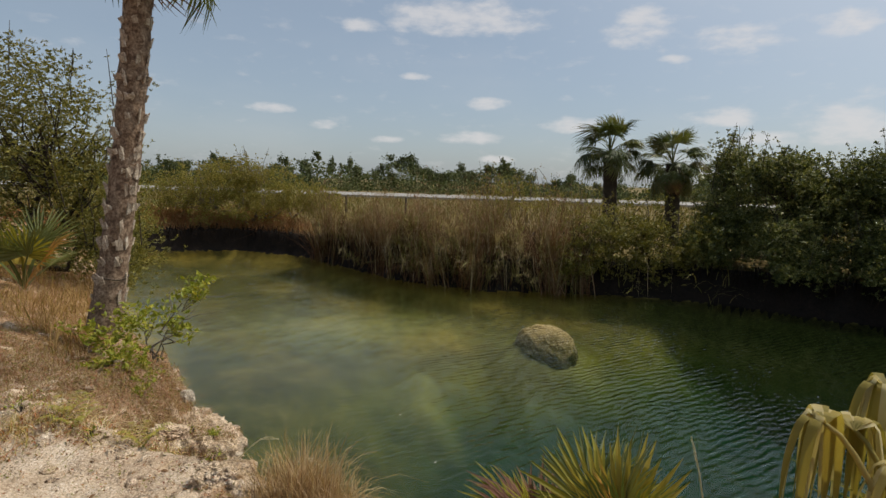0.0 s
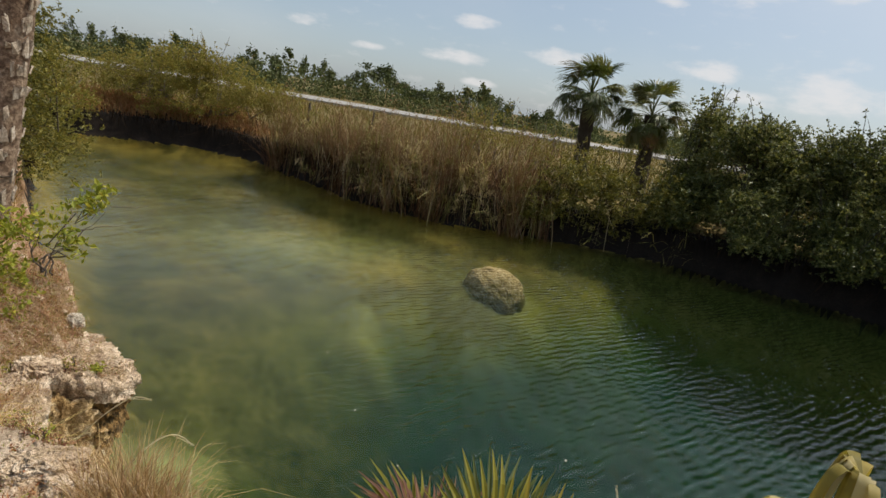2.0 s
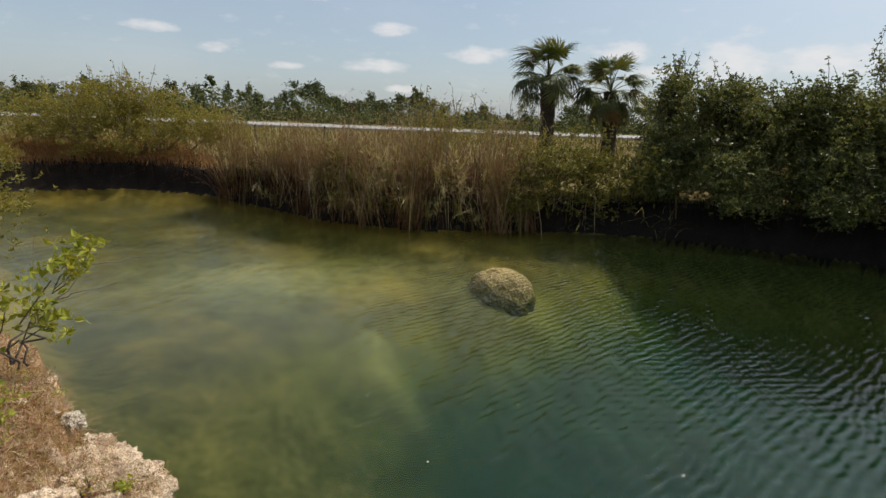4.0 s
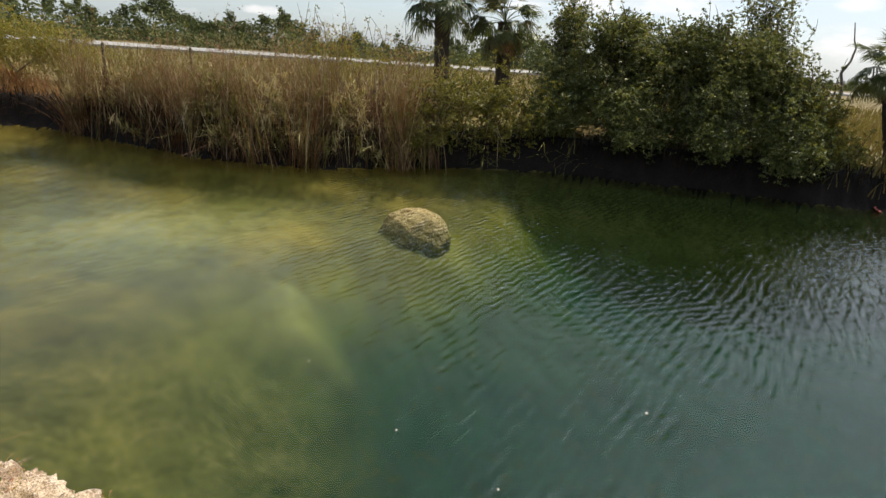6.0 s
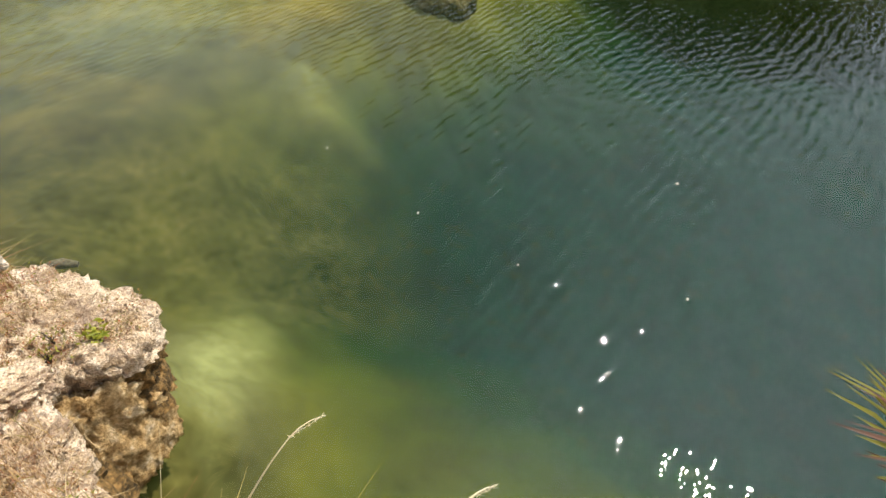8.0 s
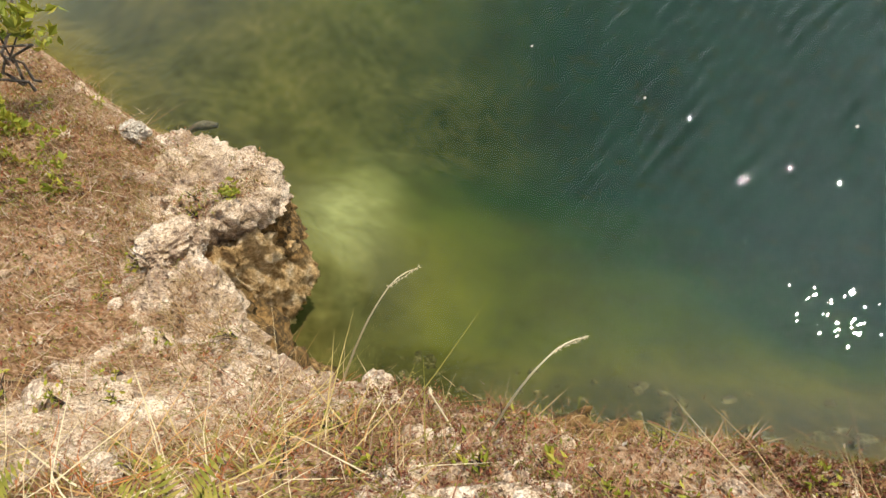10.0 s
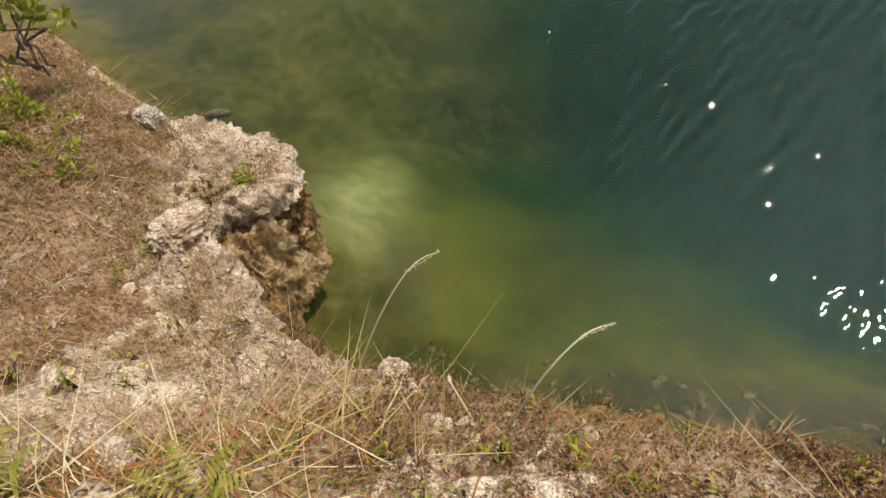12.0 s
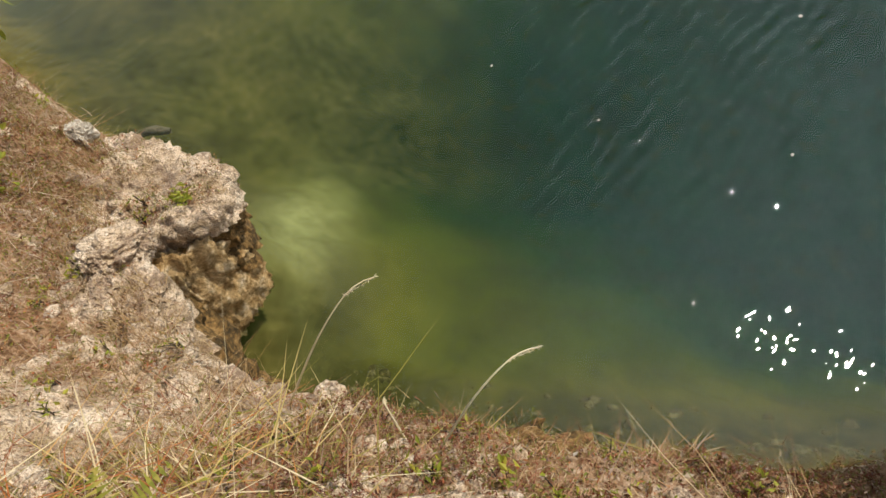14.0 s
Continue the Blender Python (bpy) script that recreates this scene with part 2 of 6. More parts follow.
L_PLUME = foliage("reed_plume", [(0.0, (0.16, 0.08, 0.05)), (0.5, (0.30, 0.17, 0.11)), (1.0, (0.42, 0.28, 0.18))], 0.35, 0.8, 0.1)
# Dead reed blades darkened to give the shadowed gaps by colour.
L_THATCH = foliage("shade_dark_thatch", [(0.0, (0.05, 0.028, 0.014)), (0.6, (0.10, 0.055, 0.028)), (1.0, (0.17, 0.10, 0.05))], 0.15, 0.8, 0.1)
L_STEM = foliage("pale_reed_stem", [(0.0, (0.36, 0.26, 0.15)), (0.6, (0.50, 0.39, 0.25)), (1.0, (0.42, 0.36, 0.17))], 0.15, 0.7, 0.15)
# Hanging roots carry the overhang's shade in their near-black colour.
L_ROOT = foliage("shade_dark_roots", [(0.0, (0.009, 0.006, 0.004)), (0.8, (0.018, 0.012, 0.008)), (1.0, (0.05, 0.034, 0.018))], 0.05, 0.85, 0.1)
L_REEDGREEN = foliage("green_reed_leaves", [(0.0, (0.12, 0.13, 0.03)), (0.5, (0.22, 0.21, 0.05)), (1.0, (0.34, 0.27, 0.11))], 0.3, 0.6, 0.2)
L_TALL = foliage("yellow_grass", [(0.0, (0.36, 0.22, 0.085)), (0.5, (0.46, 0.31, 0.13)), (0.8, (0.26, 0.13, 0.055)), (1.0, (0.24, 0.21, 0.05))], 0.3, 0.7, 0.15)
L_STRAW = foliage("straw_tuft", [(0.0, (0.52, 0.36, 0.17)), (0.3, (0.34, 0.19, 0.085)), (0.55, (0.62, 0.46, 0.25)), (0.8, (0.24, 0.12, 0.06)), (1.0, (0.72, 0.56, 0.34))], 0.3, 0.7, 0.15)
L_FRESH = foliage("bank_grass_blades", [(0.0, (0.19, 0.17, 0.035)), (0.25, (0.40, 0.32, 0.09)), (0.45, (0.66, 0.48, 0.20)), (0.58, (0.56, 0.20, 0.06)), (0.7, (0.30, 0.10, 0.05)), (0.8, (0.74, 0.60, 0.36)), (1.0, (0.82, 0.70, 0.46))], 0.3, 0.6, 0.2)
L_COVER = foliage("ground_cover", [(0.0, (0.16, 0.05, 0.03)), (0.22, (0.40, 0.14, 0.06)), (0.4, (0.50, 0.30, 0.14)), (0.55, (0.14, 0.16, 0.025)), (0.75, (0.30, 0.29, 0.04)), (0.88, (0.26, 0.17, 0.16)), (1.0, (0.72, 0.58, 0.38))], 0.25, 0.7, 0.15)
L_MATTED = foliage("matted_grass", [(0.0, (0.58, 0.42, 0.28)), (0.22, (0.44, 0.28, 0.17)), (0.4, (0.30, 0.14, 0.08)), (0.55, (0.20, 0.19, 0.045)), (0.68, (0.36, 0.29, 0.09)), (0.82, (0.52, 0.38, 0.31)), (1.0, (0.74, 0.60, 0.44))], 0.25, 0.7, 0.15)
L_FERN = foliage("fern_leaf", [(0.0, (0.20, 0.20, 0.03)), (0.6, (0.33, 0.30, 0.05)), (1.0, (0.46, 0.34, 0.09))], 0.35, 0.55, 0.25)
L_BRINK = foliage("brink_herbs", [(0.0, (0.10, 0.03, 0.022)), (0.3, (0.24, 0.085, 0.05)), (0.5, (0.36, 0.19, 0.11)), (0.66, (0.12, 0.12, 0.025)), (0.8, (0.24, 0.20, 0.05)), (0.92, (0.28, 0.17, 0.15)), (1.0, (0.62, 0.48, 0.32))], 0.25, 0.75, 0.12)
L_LITTER = foliage("leaf_litter", [(0.0, (0.13, 0.07, 0.035)), (0.4, (0.25, 0.14, 0.07)), (0.7, (0.36, 0.27, 0.18)), (1.0, (0.50, 0.42, 0.32))], 0.1, 0.85, 0.1)
L_RED = foliage("russet_grass", [(0.0, (0.24, 0.10, 0.045)), (0.5, (0.32, 0.155, 0.07)), (1.0, (0.30, 0.20, 0.08))], 0.3, 0.8, 0.1)
L_FIELD = foliage("field_blades", [(0.0, (0.16, 0.115, 0.04)), (0.5, (0.24, 0.175, 0.065)), (1.0, (0.12, 0.12, 0.03))], 0.3, 0.8, 0.1)
L_SHRUB = foliage("olive_leaves", [(0.0, (0.15, 0.15, 0.03)), (0.4, (0.25, 0.23, 0.045)), (0.75, (0.36, 0.30, 0.07)), (1.0, (0.38, 0.26, 0.09))], 0.42, 0.5, 0.3)
L_DARK = foliage("dark_glossy_leaves", [(0.0, (0.052, 0.066, 0.014)), (0.4, (0.12, 0.135, 0.032)), (0.75, (0.24, 0.24, 0.065)), (1.0, (0.42, 0.38, 0.14))], 0.34, 0.42, 0.5, ((0.55, 0.6, 0.5), 0.9))
L_MID = foliage("green_leaves", [(0.0, (0.085, 0.085, 0.015)), (0.5, (0.165, 0.152, 0.026)), (1.0, (0.31, 0.26, 0.055))], 0.35, 0.45, 0.4)
L_BRIGHT = foliage("fresh_leaves", [(0.0, (0.18, 0.21, 0.022)), (0.6, (0.32, 0.33, 0.035)), (1.0, (0.46, 0.40, 0.06))], 0.35, 0.5, 0.3)
L_PALM = foliage("palm_leaf", [(0.0, (0.055, 0.075, 0.016)), (0.5, (0.11, 0.13, 0.028)), (0.9, (0.17, 0.17, 0.045)), (1.0, (0.22, 0.19, 0.07))], 0.3, 0.4, 0.5)
# Darker copy of the palm leaf, with shade put into its colour.
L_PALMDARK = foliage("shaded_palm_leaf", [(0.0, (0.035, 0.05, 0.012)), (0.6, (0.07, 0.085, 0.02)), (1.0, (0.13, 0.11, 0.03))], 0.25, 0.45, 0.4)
L_DEAD = foliage("dead_palm_leaf", [(0.0, (0.13, 0.06, 0.04)), (0.5, (0.24, 0.13, 0.075)), (1.0, (0.38, 0.25, 0.14))], 0.2, 0.75, 0.15)
L_YELLOW = foliage("yellowing_palm_leaf", [(0.0, (0.15, 0.15, 0.025)), (0.45, (0.28, 0.25, 0.04)), (0.85, (0.42, 0.31, 0.06)), (1.0, (0.46, 0.22, 0.07))], 0.5, 0.6, 0.15)
# Far leaves paler and bluer: distance haze is put into the colour.
L_FAR = foliage("far_leaves", [(0.0, (0.07, 0.085, 0.04)), (0.5, (0.12, 0.135, 0.06)), (0.85, (0.17, 0.18, 0.08)), (1.0, (0.24, 0.22, 0.11))], 0.25, 0.8, 0.08, ((0.6, 0.65, 0.6), 0.25))


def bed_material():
    """Marl, algae and silt on the pond's floor, pale in the shallows. The green and dark of deep water, its absorption,
    is put into the colour by depth.
    """
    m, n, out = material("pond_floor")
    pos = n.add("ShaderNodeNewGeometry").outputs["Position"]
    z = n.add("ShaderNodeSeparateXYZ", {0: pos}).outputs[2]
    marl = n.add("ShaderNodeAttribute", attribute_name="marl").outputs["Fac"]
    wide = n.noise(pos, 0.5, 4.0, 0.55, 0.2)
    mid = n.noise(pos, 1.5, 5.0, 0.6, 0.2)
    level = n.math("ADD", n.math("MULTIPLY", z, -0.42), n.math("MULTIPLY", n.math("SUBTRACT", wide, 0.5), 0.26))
    # Ramp over depth: the water's absorption goes into the bed's colour.
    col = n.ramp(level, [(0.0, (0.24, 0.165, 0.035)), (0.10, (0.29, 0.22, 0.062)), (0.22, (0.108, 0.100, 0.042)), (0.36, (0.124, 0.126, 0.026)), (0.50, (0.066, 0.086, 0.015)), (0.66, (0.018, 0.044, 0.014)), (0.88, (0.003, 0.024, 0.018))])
    patch = n.ramp(mid, [(0.34, (0.55, 0.52, 0.45)), (0.5, (0.9, 0.9, 0.87)), (0.68, (1.25, 1.2, 1.1))])
    col = n.mix(0.7, col, patch, "MULTIPLY")
    weed = n.math("MULTIPLY", n.smooth(n.noise(pos, 4.5, 6.0, 0.7, 0.5), 0.52, 0.72), 0.45)
    col = n.mix(weed, col, (0.045, 0.05, 0.015))
    # Weed by the near bank; elsewhere tree shade and water dimming put in colour.
    dim_fac = n.add("ShaderNodeAttribute", attribute_name="weed_dim").outputs["Fac"]
    col = n.mix(n.math("MULTIPLY", dim_fac, 0.9), col, n.ramp(n.math("ADD", n.math("MULTIPLY", mid, 0.4), n.math("MULTIPLY", n.noise(pos, 9.0, 6.0, 0.72, 0.6), 0.6)), [(0.36, (0.012, 0.012, 0.004)), (0.47, (0.055, 0.052, 0.016)), (0.56, (0.105, 0.09, 0.03)), (0.68, (0.21, 0.17, 0.07))]))
    pale = n.math("MULTIPLY", marl, n.ramp(n.noise(pos, 3.0, 5.0, 0.65), [(0.3, (0.35, 0.35, 0.35)), (0.65, (1, 1, 1))]))
    col = n.mix(pale, col, (0.40, 0.41, 0.19))
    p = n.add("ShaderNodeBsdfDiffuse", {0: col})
    n.tree.links.new(p.outputs[0], out.inputs[0])
    return m


def water_material():
    """Clear, greenish pond water: what lies below shows through, the sky mirrors in the ripples."""
    m, n, out = material("pond_water")
    pos = n.add("ShaderNodeNewGeometry").outputs["Position"]

    xy = n.add("ShaderNodeSeparateXYZ", {0: pos}).outputs
    bend = n.math("SUBTRACT", n.noise(pos, 1.1, 3.0, 0.55), 0.5)
    jitter = n.math("SUBTRACT", n.noise(pos, 3.6, 2.0, 0.5), 0.5)

    def train(crest, length, slope, wander, patchy):
        """One train of ripples: the way its crests run, its wavelength in metres and its steepness."""
        k, a = 2 * math.pi / length, radians(crest + 90)
        along = n.math("ADD", n.math("MULTIPLY", xy[0], k * math.cos(a)), n.math("MULTIPLY", xy[1], k * math.sin(a)))
        phase = n.math("ADD", along, n.math("ADD", n.math("MULTIPLY", bend, wander), n.math("MULTIPLY", jitter, wander * 0.45)))
        crests = n.math("SINE", phase)
        gust_ = n.smooth(n.noise(n.add("ShaderNodeVectorMath", {0: pos, 1: (crest * 0.37, 3.1, 0)}, operation="ADD").outputs[0], patchy, 2.0), 0.32, 0.68)
        return n.math("MULTIPLY", crests, n.math("MULTIPLY", n.math("ADD", 0.3, n.math("MULTIPLY", gust_, 0.7)), slope / k))

    # sheltered under the near bank and in the left bay, open to the wind beyond
    open_ = n.math("MULTIPLY", n.smooth(xy[0], -1.9, 1.5), n.smooth(n.math("ADD", xy[1], n.math("MULTIPLY", xy[0], 0.55)), 2.9, 5.0))
    open_ = n.math("MAXIMUM", open_, n.math("MULTIPLY", n.smooth(xy[1], 7.5, 10.5), 0.26))
    breeze = n.math("ADD", 0.22, n.math("MULTIPLY", open_, n.math("ADD", 1.5, n.math("MULTIPLY", n.smooth(n.noise(pos, 0.45, 2.0), 0.38, 0.62), 0.4))))
    h = 0.0
    for crest, length, slope, wander, patchy in ((30, 0.112, 0.105, 10.5, 0.8), (40, 0.08, 0.10, 13.5, 1.1), (24, 0.155, 0.055, 8.5, 0.6), (-4, 0.12, 0.04, 9.0, 0.9), (80, 0.08, 0.04, 11.0, 1.3)):
        h = n.math("ADD", h, train(crest, length, slope, wander, patchy))
    h = n.math("MULTIPLY", h, breeze)
    for crest, length, slope, wander, patchy in ((48, 0.055, 0.034, 13.0, 1.6), (8, 0.045, 0.028, 13.0, 1.8)):
        h = n.math("ADD", h, train(crest, length, slope, wander, patchy))
    b = n.add("ShaderNodeBump", {"Height": h, "Strength": 1.0, "Distance": 1.0})
    fres = n.add("ShaderNodeFresnel", {"IOR": 1.30, "Normal": b.outputs[0]})
    clear = n.add("ShaderNodeBsdfTransparent", {0: (0.88, 0.90, 0.80, 1)})
    milky = n.add("ShaderNodeBsdfDiffuse", {0: (0.048, 0.088, 0.022, 1)})
    body = n.add("ShaderNodeMixShader", {0: 0.08, 1: clear.outputs[0], 2: milky.outputs[0]})
    gloss = n.add("ShaderNodeBsdfGlossy", {0: (1, 1, 1, 1), "Roughness": 0.04, "Normal": b.outputs[0]}, distribution="BECKMANN")
    mixed = n.add("ShaderNodeMixShader", {0: fres.outputs[0], 1: body.outputs[0], 2: gloss.outputs[0]})
    n.tree.links.new(mixed.outputs[0], out.inputs[0])
    return m


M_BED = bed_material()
M_WATER = water_material()

# ---- building helpers ----


def hash2(ix, iy, seed):
    v = np.sin(ix * 127.1 + iy * 311.7 + seed * 74.7) * 43758.5453
    return v - np.floor(v)


def value_noise(x, y, seed=0):
    ix, iy = np.floor(x), np.floor(y)
    fx, fy = x - ix, y - iy
    fx, fy = fx * fx * (3 - 2 * fx), fy * fy * (3 - 2 * fy)
    a, b = hash2(ix, iy, seed), hash2(ix + 1, iy, seed)
    c, d = hash2(ix, iy + 1, seed), hash2(ix + 1, iy + 1, seed)
    return (a * (1 - fx) + b * fx) * (1 - fy) + (c * (1 - fx) + d * fx) * fy - 0.5


def fbm(x, y, octaves=4, seed=0):
    total, amp = 0.0, 1.0
    for i in range(octaves):
        total = total + amp * value_noise(x * 2 ** i, y * 2 ** i, seed + i)
        amp *= 0.5
    return total


def sstep(v):
    v = np.clip(v, 0, 1)
    return v * v * (3 - 2 * v)


def mesh_of(name, verts, faces, mats, smooth=False, index=None):
    me = bpy.data.meshes.new(name)
    verts = np.asarray(verts, dtype=np.float32)
    faces = np.asarray(faces, dtype=np.int32)
    me.vertices.add(len(verts))
    me.vertices.foreach_set("co", verts.ravel())
    k = faces.shape[1]
    me.loops.add(faces.size)
    me.loops.foreach_set("vertex_index", faces.ravel())
    me.polygons.add(len(faces))
    me.polygons.foreach_set("loop_start", np.arange(0, faces.size, k, dtype=np.int32))
    for mat in mats if isinstance(mats, (list, tuple)) else [mats]:
        me.materials.append(mat)
    if index is not None:
        me.polygons.foreach_set("material_index", np.asarray(index, dtype=np.int32))
    me.polygons.foreach_set("use_smooth", np.full(len(faces), smooth))
    me.update(calc_edges=True)
    me.validate()
    return me


def part(name, data, parent, label="", material_=None):
    if isinstance(data, bmesh.types.BMesh):
        me = bpy.data.meshes.new(name)
        data.to_mesh(me)
        data.free()
        data = me
    if material_ is not None:
        data.materials.clear()
        data.materials.append(material_)
    ob = new(name, data)
    ob.parent = parent
    if label:
        ob["label"] = label
    return ob


# ---- the lie of the land ----
SHORE = [(30, -14), (14, -6), (8, -1), (5, 1.0), (3.2, 1.6), (2.2, 1.95), (1.4, 2.12), (0.8, 2.24), (0.2, 2.45), (-0.2, 2.60), (-0.5, 2.73), (-0.8, 2.88),
         (-1.06, 3.0), (-1.3, 3.1), (-1.64, 3.25), (-1.89, 3.50), (-2.06, 3.74), (-2.06, 4.08), (-1.98, 4.46), (-2.12, 4.76), (-2.36, 5.04), (-2.70, 5.42), (-3.15, 5.95), (-4.25, 7.1), (-5.6, 9),
         (-7.6, 12), (-10.5, 15.8), (-12.5, 18.5), (-10.4, 19.8), (-7.6, 20.5), (-5.1, 19.4), (-3.7, 17.9), (-1.35, 15.3), (1, 14.2), (4, 14.3),
         (6.5, 13.6), (8.4, 12.3), (9.9, 11.2), (11.3, 10), (12.5, 9.2), (14.5, 8), (18, 6), (30, 2.5)]
shore = np.array(SHORE, float)


def shore_distance(x, y):
    """Distance to the water's edge: positive on land, negative over the pond."""
    best = np.full(x.shape, 1e9)
    inside = np.zeros(x.shape, bool)
    for (x0, y0), (x1, y1) in zip(shore, np.roll(shore, -1, 0)):
        dx, dy = x1 - x0, y1 - y0
        s = np.clip(((x - x0) * dx + (y - y0) * dy) / (dx * dx + dy * dy), 0, 1)
        best = np.minimum(best, np.hypot(x - x0 - s * dx, y - y0 - s * dy))
        cross = (y0 > y) != (y1 > y)
        if dy:
            inside ^= cross & (x < x0 + (y - y0) * dx / dy)
    return np.where(inside, -best, best)


def across(x, y):
    """1 on the far side of the pond, 0 on the near one."""
    return sstep((y - 6.2 - 1.35 * np.clip(-x - 4, 0, 9) + 0.5 * np.clip(x - 12, 0, 40)) / 1.5)


def marl_forms(x, y):
    """Pale marl: a tongue below the ledge, a ridge, and the mound under the boulder."""
    tongue = np.exp(-(((x + 1.78 - 0.16 * (y - 4.9)) / 0.30) ** 2 + ((y - 4.95) / 0.75) ** 2))
    s = np.clip(((x + 0.45) * 0.6 + (y - 9.3) * -1.0) / (0.6 ** 2 + 1.0 ** 2), 0, 1)
    ridge = np.exp(-(((x + 0.45 - 0.6 * s + 0.12 * np.sin(3.1 * s)) ** 2 + (y - 9.3 + 1.0 * s) ** 2) / (0.06 + 0.12 * (1 - s)))) * (1 - 0.7 * s)
    mound = np.exp(-(((x - 1.95) / 0.85) ** 2 + ((y - 10.75) / 0.75) ** 2))
    return tongue, ridge, mound


def sandy(x, y):
    """Trodden pale sand on top of the bank."""
    return sstep((2.72 + 0.35 * np.clip(-x - 1.7, 0, 2) - y) / 0.25) * np.exp(-(((x + 2.1) / 1.0) ** 4 + ((y - 2.3) / 0.9) ** 4))


def rocky(x, y):
    """Where bare limestone shows on the near bank."""
    a = np.exp(-(((x + 1.95) / 0.34) ** 2 + ((y - 4.2) / 0.34) ** 2))
    b = np.exp(-(((x + 1.85) / 0.38) ** 2 + ((y - 3.5) / 0.42) ** 2))
    c = np.exp(-(((x + 1.55) / 0.45) ** 2 + ((y - 3.06) / 0.14) ** 2))
    e = np.exp(-(((x + 2.15) / 0.55) ** 2 + ((y - 3.05) / 0.30) ** 2))
    return np.maximum.reduce([a, b, c, 0.8 * e, 1.1 * sandy(x, y)]) - 0.55 * np.exp(-(((x + 2.52) / 0.32) ** 2 + ((y - 4.1) / 0.4) ** 2)) + 1.3 * fbm(x * 3.2, y * 3.2, 4, 71) + 0.5 * fbm(x * 14, y * 14, 3, 72)


def land(x, y):
    """Height of ground and pond floor."""
    x, y = np.asarray(x, float), np.asarray(y, float)
    d = shore_distance(x, y) + 0.10 * fbm(x * 1.6, y * 1.6, 3, 3) * np.clip(np.hypot(x, y) / 4, 0.4, 2) + 0.07 * fbm(x * 6.5, y * 6.5, 3, 4)
    far = across(x, y)
    left = sstep((-x - 2.2) / 1.2) * (1 - far)
    foot = 0.98 - 0.05 * left - 0.24 * far
    front = (1 - left) * (1 - far)
    rise = 0.34 + 0.12 * left - 0.08 * far + 0.20 * front
    up = foot * sstep(d / (0.17 + 0.22 * far)) + rise * sstep((d - 0.13) / (1.5 + 1.0 * far - 1.02 * front))
    up = up - 0.5 * np.exp(-(((x + 1.95) / 0.36) ** 2 + ((y - 4.25) / 0.36) ** 2))
    up = up + 0.05 * fbm(x * 2.1, y * 2.1, 4, 11) * sstep(d / 0.8) + 0.03 * fbm(x * 9, y * 9, 4, 5) * sstep(d / 0.3)
    bare = np.clip((rocky(x, y) - 0.3) * 3, 0, 1) * (1 - far) * (d < 3) * (1 - 0.85 * sandy(x, y))
    up = up + bare * (0.025 + 0.05 * fbm(x * 7, y * 7, 4, 75) + 0.05 * np.abs(fbm(x * 16, y * 16, 3, 76)))
    up = up + 0.16 * far * sstep((y - 24) / 24) * (y < 400)
    e = -d
    brink = np.interp(y, [2.5, 3.3, 4.0, 4.8, 5.5, 6.2, 7.0, 9.0, 10.5, 12.5], [1.0, 0.85, 0.68, 0.05, -0.7, -1.05, -1.1, -0.7, 0.4, 2.0])
    basin = sstep((x - brink - 0.2) / 4.4 + 0.5) * sstep((12.0 - y - 0.1 * x + 0.65 * np.clip(x - 1.5, 0, 4)) / 4.4) * sstep(e / 1.5)
    near_side = sstep((8.6 - y) / 3.2) * sstep((x + 3.6) / 1.4)
    down = 0.14 + 0.36 * sstep(e / 1.1) + near_side * (0.26 * sstep(e / 0.12) + 0.22 * sstep(e / 0.8)) + 1.45 * basin
    down = down + 0.55 * far * sstep((x - 4.5) / 2.5) * sstep(e / 0.10)
    # a tongue of pale marl that runs out from under the ledge, and a ridge in the middle of the pond
    tongue, ridge, mound = marl_forms(x, y)
    down = down * (1 - 0.12 * tongue) * (1 - 0.3 * ridge) * (1 - 0.62 * mound)
    down = down + 0.12 * fbm(x * 0.9, y * 0.9, 4, 21)
    return np.where(d > 0, up + 0.0, -np.maximum(down, 0.05) * sstep(e / 0.25 + 0.05))


def ticks(*spans):
    out = []
    for a, b, step in spans:
        out += list(np.arange(a, b, step))
    return np.array(out)


def stretch(start, end, first, grow):
    out, step = [], first
    v = start
    while v < end:
        out.append(v)
        v += step
        step *= grow
    return np.array(out + [end])


gx = np.concatenate([-stretch(13, 2600, 0.5, 1.25)[::-1], ticks((-12.9, -5.2, 0.10), (-5.2, -3.4, 0.06), (-3.4, 0.6, 0.022), (0.6, 2.4, 0.06), (2.4, 14, 0.09)), stretch(14, 2600, 0.2, 1.22)])
gy = np.concatenate([-stretch(3.0, 900, 0.5, 1.25)[::-1], ticks((-2.7, 1.2, 0.2), (1.2, 1.8, 0.06), (1.8, 5.0, 0.022), (5.0, 6.4, 0.06), (6.4, 21, 0.085)), stretch(21, 3200, 0.4, 1.2)])
GX, GY = np.meshgrid(gx, gy)
GZ = land(GX, GY)
nx, ny = len(gx), len(gy)
idx = np.arange(nx * ny).reshape(ny, nx)
quads = np.stack([idx[:-1, :-1], idx[:-1, 1:], idx[1:, 1:], idx[1:, :-1]], -1).reshape(-1, 4)
verts = np.stack([GX, GY, GZ], -1).reshape(-1, 3)
mid = verts[quads].mean(1)
farside = across(mid[:, 0], mid[:, 1]) > 0.5
brim = verts[quads][:, :, 2].max(1)
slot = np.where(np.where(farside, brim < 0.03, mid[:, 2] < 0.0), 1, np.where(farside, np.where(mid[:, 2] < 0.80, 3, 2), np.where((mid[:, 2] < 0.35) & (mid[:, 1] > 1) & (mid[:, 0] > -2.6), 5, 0)))
